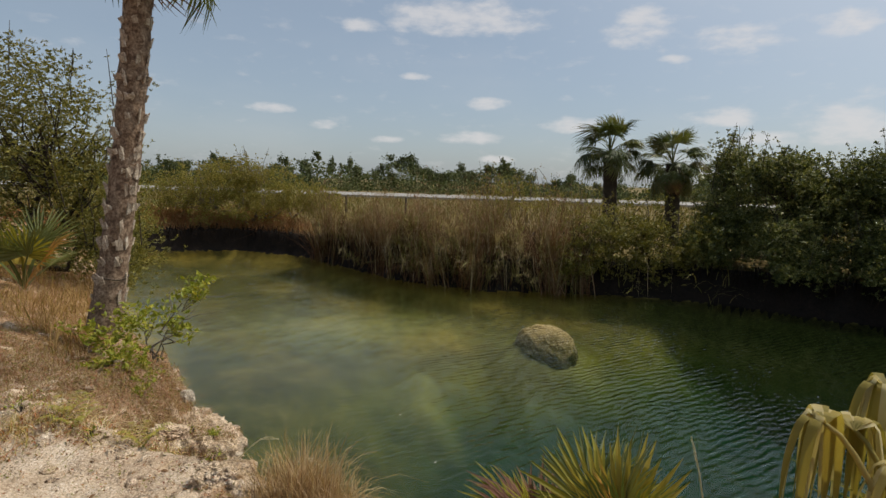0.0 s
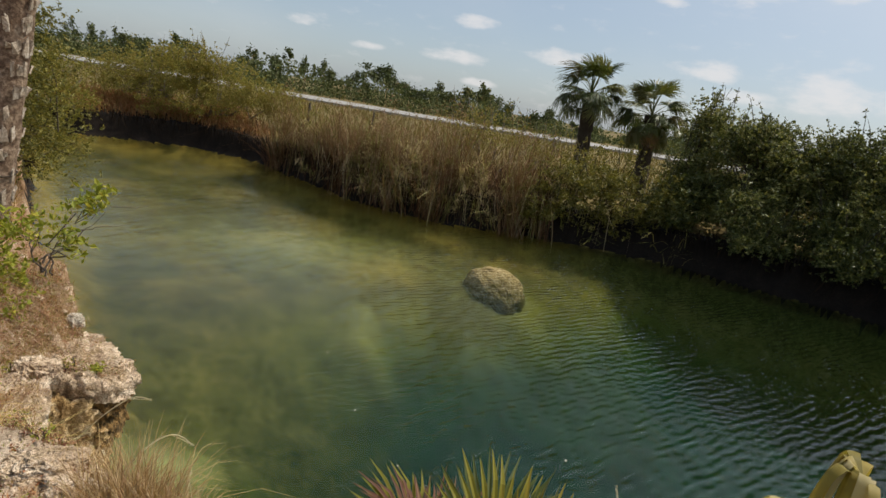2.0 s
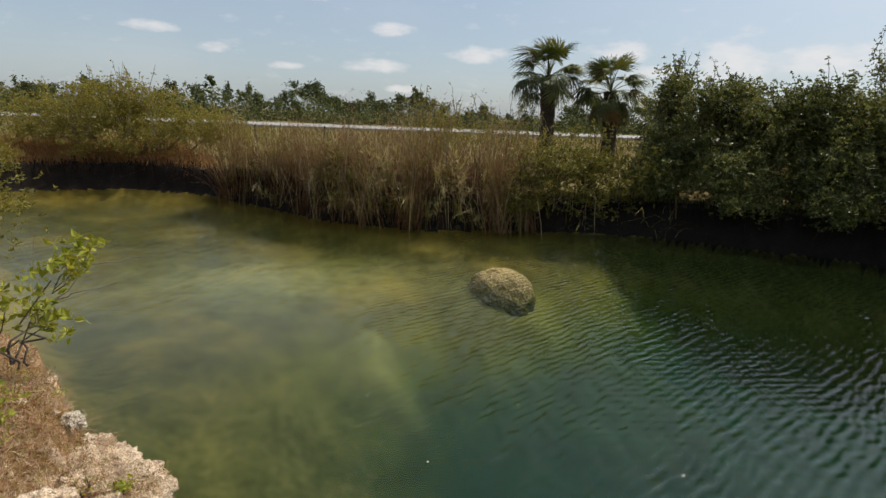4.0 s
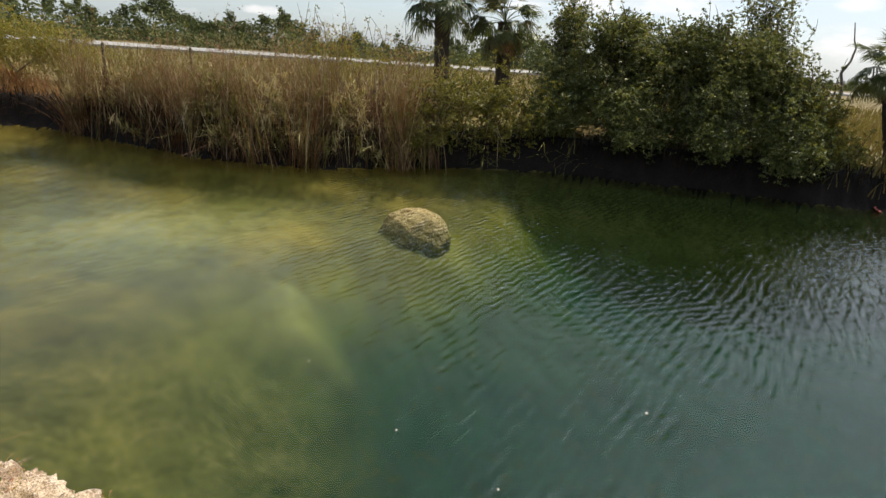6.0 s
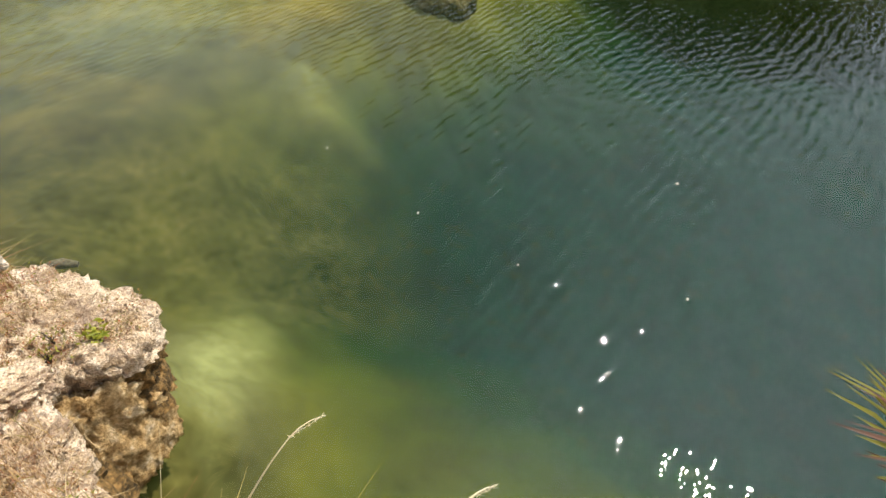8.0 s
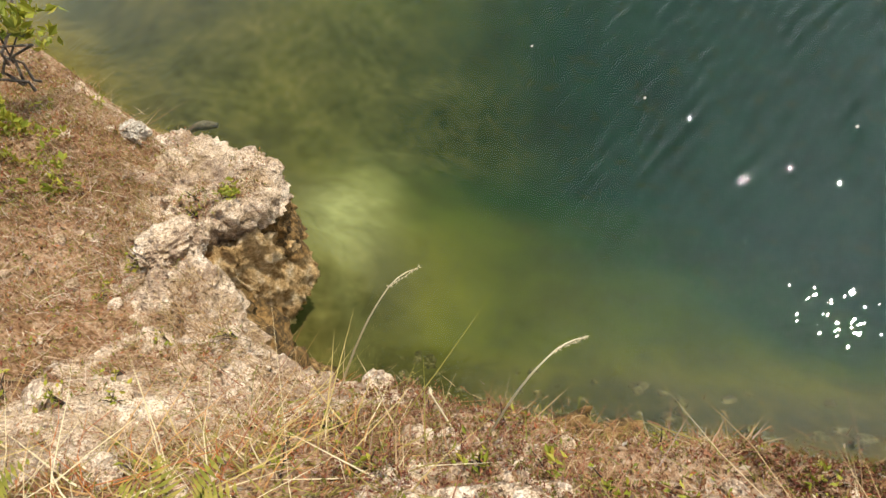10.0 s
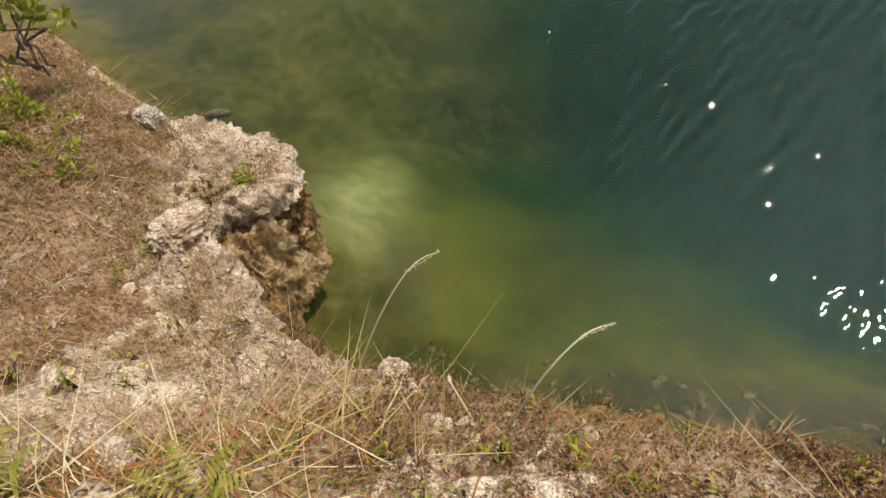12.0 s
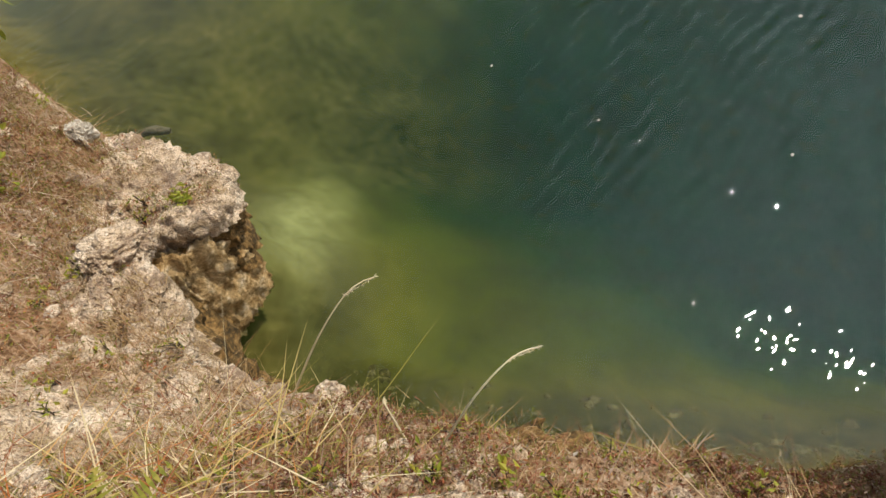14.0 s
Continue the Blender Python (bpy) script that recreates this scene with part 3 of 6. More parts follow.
ground = new("ground", mesh_of("ground", verts, quads, [M_EARTH, M_BED, M_FIELD, M_BANKSHADE, M_ROCK, M_DARKROCK], True, slot))
marl = ground.data.attributes.new("marl", "FLOAT", "POINT")
tg, rg, mo = marl_forms(verts[:, 0], verts[:, 1])
marl.data.foreach_set("value", np.clip(0.9 * tg + 0.34 * rg + 0.34 * mo + 0.42 * np.exp(-(((verts[:, 0] + 2.0) / 2.6) ** 2 + ((verts[:, 1] - 12.0) / 1.5) ** 2)), 0, 1).astype(np.float32))
edge = -shore_distance(verts[:, 0], verts[:, 1])
far_v = across(verts[:, 0], verts[:, 1])
# Near bank: weed. Far right and bay: shade and dimming, as bed colour.
weed_dim = np.where(verts[:, 2] < 0.6, far_v * sstep((verts[:, 0] - 3.0) / 2.5) * sstep((1.3 - edge) / 1.0) + (1 - far_v) * sstep((verts[:, 0] + 3.4) / 0.8) * sstep((0.75 - edge) / 0.6) * 0.75, 0)
weed_dim = weed_dim + 0.65 * sstep((verts[:, 1] - 5.2) / 1.0) * sstep((9.8 - verts[:, 1]) / 2.5) * (1 - sstep((verts[:, 0] + 1.5) / 2.6)) * (verts[:, 2] < -0.1)
dim_at = ground.data.attributes.new("weed_dim", "FLOAT", "POINT")
dim_at.data.foreach_set("value", np.clip(weed_dim, 0, 1).astype(np.float32))
bare = ground.data.attributes.new("bare", "FLOAT", "POINT")
bare.data.foreach_set("value", np.where((verts[:, 2] < 0.75) & (verts[:, 0] > -2.6), 0.8, rocky(verts[:, 0], verts[:, 1])).astype(np.float32))
sand_at = ground.data.attributes.new("sand", "FLOAT", "POINT")
sand_at.data.foreach_set("value", np.where(verts[:, 2] > 0.8, sandy(verts[:, 0], verts[:, 1]), 0).astype(np.float32))
tagged(ground, "dry limestone bank, pond floor and grassy field", "ground", kind="structure")

wx = np.array([[-16, -20, 0], [40, -20, 0], [40, 24, 0], [-16, 24, 0]], float)
water = new("water", mesh_of("water", wx, [[0, 1, 2, 3]], M_WATER))
tagged(water, "clear green pond water with small wind ripples", "water", kind="structure")


def ground_z(x, y):
    return float(land(np.array([x]), np.array([y]))[0])


# ---- road behind the field ----
def strip(y0, y1, z, x0, x1, thick):
    v = [(x0, y0, z - thick), (x1, y0, z - thick), (x1, y1, z - thick), (x0, y1, z - thick), (x0, y0, z), (x1, y0, z), (x1, y1, z), (x0, y1, z)]
    return v, [(0, 3, 2, 1), (4, 5, 6, 7), (0, 1, 5, 4), (1, 2, 6, 5), (2, 3, 7, 6), (3, 0, 4, 7)]


road = new("road", mesh_of("road", *strip(50, 60.5, 1.36, -700, 900, 0.5), M_ROAD))
tagged(road, "pale sunlit road across the field", "road", kind="structure")


# ---- plant builders ----
def frames(n, axis_dir):
    """Two directions across each given direction."""
    ref = np.tile([0.0, 0.0, 1.0], (n, 1))
    flat = np.abs(axis_dir[:, 2]) > 0.95
    ref[flat] = [1, 0, 0]
    a = np.cross(axis_dir, ref)
    a /= np.linalg.norm(a, axis=1)[:, None]
    return a, np.cross(a, axis_dir)


def blades(name, base, height, width, lean, mat, seg=3, droop=0.5, seed=1, lean_dir=None):
    """Grass-like blades from the given feet: tapered strips that bend over."""
    r = np.random.default_rng(seed)
    n = len(base)
    a = r.uniform(0, 2 * np.pi, n) if lean_dir is None else lean_dir + r.normal(0, 0.6, n)
    way2 = np.stack([np.cos(a), np.sin(a), np.zeros(n)], 1)
    b = r.uniform(0, np.pi, n)
    side = np.stack([np.cos(b), np.sin(b), np.zeros(n)], 1)
    tilt = np.abs(r.normal(0, lean, n)) + 0.03
    v = np.zeros((n, 2 * seg + 1, 3))
    for k in range(seg + 1):
        s = k / seg
        bend = tilt * s + droop * tilt * s * s
        p = base + way2 * (height * bend)[:, None] + np.array([0, 0, 1.0]) * (height * s * np.cos(np.minimum(bend, 1.3)))[:, None]
        if k < seg:
            w = width * (1 - 0.75 * s)
            v[:, 2 * k] = p - side * w[:, None] / 2
            v[:, 2 * k + 1] = p + side * w[:, None] / 2
        else:
            v[:, 2 * seg] = p
    off = (np.arange(n) * (2 * seg + 1))[:, None]
    f = []
    for k in range(seg - 1):
        q = np.array([2 * k, 2 * k + 1, 2 * k + 3, 2 * k + 2])
        f.append(off + q[[0, 1, 2]])
        f.append(off + q[[0, 2, 3]])
    f.append(off + np.array([2 * seg - 2, 2 * seg - 1, 2 * seg]))
    return mesh_of(name, v.reshape(-1, 3), np.concatenate(f), mat)


def leaves(name, centre, size, mat, seed=1, aspect=0.45, up=0.3, rosette=1):
    """Single leaves, folded a little along the middle, at the given points."""
    r = np.random.default_rng(seed)
    n = len(centre)
    d = r.normal(0, 1, (n, 3))
    d[:, 2] = d[:, 2] * 0.7 + up
    d /= np.linalg.norm(d, axis=1)[:, None]
    if rosette > 1:
        centre = np.asarray(centre)
        tips = centre[(np.arange(n) // rosette) * rosette]
        centre = tips + d * np.asarray(size)[:, None] * 0.55
    a, b = frames(n, d)
    t = r.uniform(0, 2 * np.pi, n)[:, None]
    a, b = a * np.cos(t) + b * np.sin(t), b * np.cos(t) - a * np.sin(t)
    s = (size * r.uniform(0.6, 1.35, n))[:, None]
    v = np.stack([centre - d * s * 0.5, centre + a * s * aspect * 0.5 + b * s * 0.10, centre + d * s * 0.5, centre - a * s * aspect * 0.5 + b * s * 0.10], 1)
    off = (np.arange(n) * 4)[:, None]
    f = np.concatenate([off + np.array([0, 1, 2]), off + np.array([0, 2, 3])])
    return mesh_of(name, v.reshape(-1, 3), f, mat)


def tube(points, radii, sides=8, cap=True):
    """A tapered limb along the given points."""
    pts = np.asarray(points, float)
    d = np.gradient(pts, axis=0)
    d /= np.linalg.norm(d, axis=1)[:, None]
    a, b = frames(len(pts), d)
    for i in range(1, len(pts)):
        if np.dot(a[i], a[i - 1]) < 0:
            a[i], b[i] = -a[i], -b[i]
    ang = np.linspace(0, 2 * np.pi, sides, endpoint=False)
    ring = a[:, None] * np.cos(ang)[None, :, None] + b[:, None] * np.sin(ang)[None, :, None]
    v = (pts[:, None] + ring * np.asarray(radii, float)[:, None, None]).reshape(-1, 3)
    f = []
    for i in range(len(pts) - 1):
        for j in range(sides):
            k = (j + 1) % sides
            f.append((i * sides + j, i * sides + k, (i + 1) * sides + k, (i + 1) * sides + j))
    return v, f


def join_tubes(name, tubes, mat, smooth=True):
    vs, fs, o = [], [], 0
    for v, f in tubes:
        vs.append(v)
        fs.append(np.array(f) + o)
        o += len(v)
    return mesh_of(name, np.concatenate(vs), np.concatenate(fs), mat, smooth)


def bough(start, end, r0, r1, seed, n=6, wobble=0.08):
    r = np.random.default_rng(seed)
    s = np.linspace(0, 1, n)[:, None]
    start, end = np.array(start, float), np.array(end, float)
    p = start * (1 - s) + end * s
    p[1:-1] += r.normal(0, wobble * np.linalg.norm(end - start), (n - 2, 3))
    return tube(p, np.linspace(r0, r1, n))


def broadleaf(name, label, category, base, blobs, count, size, leaf_mat, bark_mat, seed, clump=0.26, aspect=0.45, group="", hollow=0.45, stems=5, sprigs=0, thin=1.0, k=34):
    """A tree or shrub: stems that fork to its lobes, and a crown of leaf clumps set over the lobes with gaps between.
    blobs: lobes as centre and half sizes."""
    r = np.random.default_rng(seed)
    root = tagged(new(name), label, category, group)
    root.location = base
    base = np.array(base, float)
    total = sum((b[3] * b[4] * b[5]) ** 0.67 for b in blobs)
    pts, ends = [], []
    for b in blobs:
        c, h = np.array(b[:3]), np.array(b[3:])
        m = max(6, int(count / k * (h[0] * h[1] * h[2]) ** 0.67 / total))
        u = r.normal(0, 1, (m, 3))
        u /= np.linalg.norm(u, axis=1)[:, None]
        rad = (hollow + (1 - hollow) * r.random((m, 1)) ** 0.6) * (1 + 0.22 * r.normal(0, 1, (m, 1)))
        hubs = c + u * rad * h
        ends += list(hubs[: max(3, m // (7 if k < 50 else 2))])
        sp = clump * r.uniform(0.5, 1.5, (m, 1, 1))
        pts.append((hubs[:, None] + r.normal(0, 1, (m, k, 3)) * sp * np.array([1, 1, 0.7])).reshape(-1, 3))
    pts = np.concatenate(pts) - base
    twigs = []
    if sprigs:
        for _ in range(sprigs):
            b = blobs[r.integers(len(blobs))]
            s0 = np.array(b[:3]) + np.array(b[3:]) * [r.uniform(-0.8, 0.8), r.uniform(-0.8, 0.8), 0.75]
            way3 = np.array([r.normal(0, 0.25), r.normal(0, 0.25), 1.0])
            ln = r.uniform(0.3, 0.75)
            q = s0 + way3 * (r.random((26, 1)) * ln) + r.normal(0, 0.028, (26, 3))
            twigs.append((s0 - base - way3 * 0.25, s0 - base + way3 * ln))
            pts = np.concatenate([pts, q - base])
    crown = part("crown", leaves("crown", pts, np.full(len(pts), size), leaf_mat, seed + 1, aspect, 0.45, 6 if len(pts) > 5000 else 4), root)
    tagged(crown, kind="stuff")
    limbs = []
    hi = max(b[2] for b in blobs) - base[2]
    stems = max(2, stems)
    forks = []
    for i in range(stems):
        b = blobs[i % len(blobs)]
        f = (np.array(b[:3]) - base) * np.array([0.75, 0.75, 0.8])
        forks.append(f)
        limbs.append(bough(r.normal(0, 0.05, 3) * [1, 1, 0], f, (0.004 + 0.024 * hi) * thin, 0.012 * hi * thin, seed + 10 + i))
    for i, e in enumerate(ends[:60]):
        f = min(forks, key=lambda q: np.linalg.norm(q - (e - base)))
        limbs.append(bough(f * r.uniform(0.6, 1.0), e - base, (0.006 + 0.005 * hi) * thin, 0.004 * thin, seed + 50 + i, 4))
    limbs += [bough(a, b, 0.010, 0.004, seed + 200 + i, 4, 0.03) for i, (a, b) in enumerate(twigs)]
    for limb in limbs[:stems]:
        part("stem", join_tubes("stem", [limb], bark_mat), root)
    tagged(part("twig_tangle", join_tubes("twig_tangle", limbs[stems:], bark_mat), root), kind="stuff")
    return root


def fan_frond(name, mat, radius=0.75, petiole=0.7, n=34, spread=150, droop=0.35, width=0.045, fold=0.35, seed=1):
    """A costapalmate frond: a stalk and a fan of folded leaflets with drooping tips. It points along +y from its base."""
    r = np.random.default_rng(seed)
    vs, fs = [], []

    def add(v, f):
        o = sum(len(q) for q in vs)
        vs.append(np.array(v, float))
        fs.extend([tuple(i + o for i in q) for q in f])

    st = np.array([[0, petiole * s, 0.06 * math.sin(math.pi * s) * petiole] for s in np.linspace(0, 1, 5)])
    w = 0.014 + 0.010 * (1 - np.linspace(0, 1, 5))
    v = []
    for p, q in zip(st, w):
        v += [p + [-q, 0, 0], p + [q, 0, 0], p + [0, 0, -q * 0.7]]
    f = []
    for i in range(4):
        for j in range(3):
            k = (j + 1) % 3
            a, b, c, d = 3 * i + j, 3 * i + k, 3 * i + 3 + k, 3 * i + 3 + j
            f += [(a, b, c), (a, c, d)]
    add(v, f)
    hub = st[-1]
    for i in range(n):
        u = (i + 0.5) / n * 2 - 1
        ang = radians(spread * u) + r.normal(0, 0.03)
        ln = radius * (1 - 0.30 * abs(u) ** 2) * r.uniform(0.88, 1.05)
        d = np.array([math.sin(ang), math.cos(ang), 0])
        a = np.array([math.cos(ang), -math.sin(ang), 0])
        lift = fold * abs(u)
        v = []
        for s in (0.35, 0.72, 1.0):
            wid = width * (0.25 + 2.2 * s * (1 - s) + (0.0 if s < 1 else -0.22)) * 0.5
            drop = -droop * ln * (s ** 2.4) * r.uniform(0.6, 1.3)
            p = hub + d * ln * s * (1 - 0.16 * droop * s) + np.array([0, 0, lift * ln * s * 0.5 + drop])
            v += [p - a * wid, p + np.array([0, 0, -wid * 0.55]), p + a * wid]
        o = sum(len(q) for q in vs)
        vs.append(np.array(v, float))
        fs.extend([(14, o + 1, o), (14, o + 2, o + 1)])
        for k in range(2):
            q = o + 3 * k
            fs.extend([(q, q + 1, q + 4), (q, q + 4, q + 3), (q + 1, q + 2, q + 5), (q + 1, q + 5, q + 4)])
    return mesh_of(name, np.concatenate(vs), np.array(fs), mat)


def palm_crown(root, top, fronds, meshes, scale, seed, low=-70, high=85, tilt=(0, 0)):
    r = np.random.default_rng(seed)
    for i in range(fronds):
        q = (i + 0.5) / fronds
        el = high + (low - high) * q ** 0.85 + r.normal(0, 11)
        turn = i * 137.5 + r.normal(0, 12)
        me = meshes[i % len(meshes)]
        if len(meshes) > 3:
            me = meshes[-1] if el < -62 else meshes[i % (len(meshes) - 1)]
        fr = new("frond", me)
        fr.parent = root
        s = scale * r.uniform(0.72, 1.15)
        fr.matrix_local = Matrix.Translation(top) @ pose(0, 0, 0, 0, 0, turn) @ pose(0, 0, 0, el, r.normal(0, 12), 0) @ Matrix.Diagonal((s, s, s, 1))


FROND_A = fan_frond("frond", L_PALM, 0.66, 0.70, 40, 112, 0.55, 0.040, 0.55, 3)
FROND_B = fan_frond("frond", L_PALM, 0.60, 0.82, 36, 104, 0.80, 0.040, 0.6, 4)
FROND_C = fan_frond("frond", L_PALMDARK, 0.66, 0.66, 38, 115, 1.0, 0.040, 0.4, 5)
FROND_DEAD = fan_frond("frond", L_DEAD, 0.58, 0.6, 26, 90, 1.1, 0.04, 0.2, 6)


def sabal(name, label, base, top, radius, fronds, scale, seed, bark, boots=0, low=-75):
    """A cabbage palm: a rough trunk, old leaf bases and a round head of fan fronds."""
    root = tagged(new(name), label, "palm tree")
    root.location = base
    b, t = np.zeros(3), np.array(top) - np.array(base)
    s = np.linspace(0, 1, 26)[:, None]
    mid = (b + t) / 2 + np.array([0.02, 0.03, 0]) * t[2]
    p = (1 - s) ** 2 * b + 2 * s * (1 - s) * mid + s ** 2 * t
    r = np.random.default_rng(seed)
    rad = radius * (1.0 + 0.28 * np.exp(-s[:, 0] * 9) + 0.05 * np.sin(s[:, 0] * 70) + r.normal(0, 0.02, 26))
    v, f = tube(p, rad, 18)
    v += r.normal(0, radius * 0.03, v.shape)
    part("trunk", mesh_of("trunk", v, f, bark, True), root)
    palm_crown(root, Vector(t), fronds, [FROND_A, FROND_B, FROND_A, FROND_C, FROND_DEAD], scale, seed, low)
    return root, p, rad


# ---- far side: woods beyond the road ----
def far_woods():
    """A belt of separate crowns, some broad, some thin and tall, with cabbage palms between and a dark understorey."""
    r = np.random.default_rng(31)
    pts, size = [], []
    x = -135.0
    while x < 245:
        x += r.uniform(0.7, 1.9)
        y = 82 + r.uniform(-8, 9) + 0.15 * max(0, x - 40)
        h = 4.9 + 3.2 * fbm(np.array([x * 0.11]), np.array([2.0]), 3, 9)[0] + r.uniform(-1.6, 1.3) - 0.010 * abs(x + 5)
        kind_ = r.random()
        if kind_ < 0.18:
            m, w, tall_ = 420, 0.75, 0.7
        elif kind_ < 0.5:
            m, w, tall_ = 760, r.uniform(0.8, 1.3), r.uniform(1.3, 2.0)
        else:
            m, w, tall_ = 1200, r.uniform(1.2, 2.1), r.uniform(1.0, 1.6)
        lobes = np.clip(r.normal(0, 0.45, (7, 3)), -0.8, 0.8)
        u = lobes[r.integers(7, size=m)] + r.normal(0, 0.21, (m, 3))
        pts.append(np.array([x, y, h - tall_]) + u * np.array([w, w, tall_]))
        size.append(np.full(m, 0.27))
        k = 520
        low = np.stack([x + r.normal(0, 1.2, k), y - 3 + r.normal(0, 4, k), 0.8 + (max(2, h - 1.4) - 0.8) * r.random(k) ** 1.3], 1)
        pts.append(low)
        size.append(np.full(k, 0.36))
    pts, size = np.concatenate(pts), np.concatenate(size)
    ob = new("woods", leaves("woods", pts, size, L_FAR, 32, 0.7))
    return tagged(ob, "distant line of green subtropical trees beyond the road", "woods", kind="stuff")


far_woods()


# ---- far bank: field grass, russet grass, reeds ----
def scatter(n, x0, x1, y0, y1, seed, keep):
    r = np.random.default_rng(seed)
    p = np.stack([r.uniform(x0, x1, n), r.uniform(y0, y1, n)], 1)
    d = shore_distance(p[:, 0], p[:, 1])
    p = p[keep(p[:, 0], p[:, 1], d, r)]
    return np.column_stack([p, land(p[:, 0], p[:, 1]) - 0.01])


f_pts = scatter(26000, -28, 40, 16, 48, 41, lambda x, y, d, r: (d > 1.5) & (r.random(len(x)) < 1.2 - (y - 16) / 45))
r = np.random.default_rng(42)
grass = new("field_grass", blades("field_grass", f_pts, r.uniform(0.25, 0.6, len(f_pts)), r.uniform(0.03, 0.07, len(f_pts)), 0.35, L_FIELD, 2, 0.5, 43))
tagged(grass, "dry tan grass covering the field", "grass", kind="stuff")

b_pts = scatter(9000, 11.5, 24, 5, 20, 48, lambda x, y, d, r: (d > 0.15) & (across(x, y) > 0.5))
r = np.random.default_rng(49)
grass = new("bank_grass", blades("bank_grass", b_pts, r.uniform(0.25, 0.7, len(b_pts)), r.uniform(0.02, 0.05, len(b_pts)), 0.35, L_FIELD, 3, 0.8, 50))
tagged(grass, "brown and green grass on the bank by the leaning palm", "grass", kind="stuff")

g_pts = scatter(20000, -13, -1.5, 14.5, 26, 44, lambda x, y, d, r: (d > 0.42) & (d < 4.5) & (x + 0.55 * (y - 16) < -2.6))
grass = new("russet_grass", blades("russet_grass", g_pts, r.uniform(0.3, 0.75, len(g_pts)), r.uniform(0.015, 0.03, len(g_pts)), 0.5, L_RED, 3, 1.2, 45))
tagged(grass, "russet dry grass matted over the undercut bank", "grass", kind="stuff")

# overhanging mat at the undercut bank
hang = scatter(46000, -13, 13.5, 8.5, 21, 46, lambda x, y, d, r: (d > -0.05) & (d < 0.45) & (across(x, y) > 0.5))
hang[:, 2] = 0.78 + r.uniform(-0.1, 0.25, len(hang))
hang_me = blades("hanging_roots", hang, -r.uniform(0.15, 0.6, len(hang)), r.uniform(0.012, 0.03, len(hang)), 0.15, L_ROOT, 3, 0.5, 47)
tagged(new("hanging_roots", hang_me), "roots and grass coloured with shade, hanging over the undercut bank", "roots", kind="stuff")

R_KEEP = lambda x, y, d, r: (d > 0.0) & (d < 2.6) & (x > -4.6 - 0.25 * (y - 15)) & (x < 3.9)
# inner thatch, coloured dark for the shade between the reeds
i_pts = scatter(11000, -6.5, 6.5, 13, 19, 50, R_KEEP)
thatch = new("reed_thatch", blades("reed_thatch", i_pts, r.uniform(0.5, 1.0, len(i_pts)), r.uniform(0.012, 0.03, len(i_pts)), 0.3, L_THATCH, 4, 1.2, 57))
tagged(thatch, "low thatch of dead reeds with shade in its colour", "reeds", kind="stuff")
# clumps of many heights, leaning this way and that
hubs = scatter(950, -6.5, 6.5, 13, 19, 51, lambda x, y, d, r: R_KEEP(x, y, d + 0.12, r) & (fbm(x * 1.7, y * 1.7, 2, 23) > -0.17) & (r.random(len(x)) < np.where(d < 0.8, 1.0, 0.6)))
top_z = 2.06 + 0.07 * (np.minimum(hubs[:, 0], 2) + 4) - 0.25 * (hubs[:, 0] > 3.5) + 1.3 * fbm(hubs[:, 0] * 1.4, hubs[:, 1] * 1.4, 3, 8) + r.normal(0, 0.20, len(hubs))
fan = 46
r_pts = np.repeat(hubs, fan, 0) + r.normal(0, 1, (len(hubs) * fan, 3)) * np.repeat(r.uniform(0.05, 0.2, len(hubs)), fan)[:, None] * [1, 1, 0]
r_pts[:, 2] = np.maximum(land(r_pts[:, 0], r_pts[:, 1]), -0.05)
slant = np.repeat(r.normal(0, 0.16, (len(hubs), 2)), fan, 0)
r_h = np.clip((np.repeat(top_z, fan) - r_pts[:, 2]) * r.uniform(0.35, 1.12, len(r_pts)), 0.3, 2.6)
lean_to = np.arctan2(slant[:, 1], slant[:, 0])
reeds = new("reed_bed", blades("reed_bed", r_pts, r_h, r.uniform(0.007, 0.018, len(r_pts)), 0.22, L_REED, 4, 1.6, 52, lean_dir=lean_to))
tagged(reeds, "dense brown dry reeds standing along the far bank", "reeds", kind="stuff")

stem_pts = r_pts[::16]
stems = new("reed_stems", blades("reed_stems", stem_pts, r_h[::16] * 1.1, np.full(len(stem_pts), 0.015), 0.13, L_STEM, 4, 0.8, 55))
tagged(stems, "pale dead reed stems among the brown blades", "reeds", kind="stuff")
d_pts = scatter(1700, -4.6, 6.5, 12.8, 18, 58, lambda x, y, d, r: (d > -0.3) & (d < 0.12) & (fbm(x * 2.2, y * 2.2, 2, 19) > -0.05))
d_pts[:, 2] = r.uniform(0.75, 1.5, len(d_pts))
fallen = new("hanging_reeds", blades("hanging_reeds", d_pts, -r.uniform(0.35, 1.1, len(d_pts)), r.uniform(0.008, 0.018, len(d_pts)), 0.22, L_STEM, 4, 0.8, 59))
tagged(fallen, "pale broken reeds hanging down to the water", "reeds", kind="stuff")
g_hub = stem_pts[np.argsort(fbm(stem_pts[:, 0] * 2, stem_pts[:, 1] * 2, 2, 90))[: len(stem_pts) // 4]]
g_at = np.repeat(g_hub, 7, 0) + r.normal(0, 0.12, (len(g_hub) * 7, 3)) * [1, 1, 0]
g_at[:, 2] += r.uniform(0.1, 1.2, len(g_at))
leafy = new("reed_leaves", blades("reed_leaves", g_at, r.uniform(0.25, 0.55, len(g_at)), np.full(len(g_at), 0.017), 0.6, L_REEDGREEN, 4, 1.8, 56))
tagged(leafy, "yellow-green arching leaves on the reed stems", "reeds", kind="stuff")

m_at = np.repeat(r_pts[5::9], 4, 0) + r.normal(0, 0.05, (len(r_pts[5::9]) * 4, 3)) * [1, 1, 0]
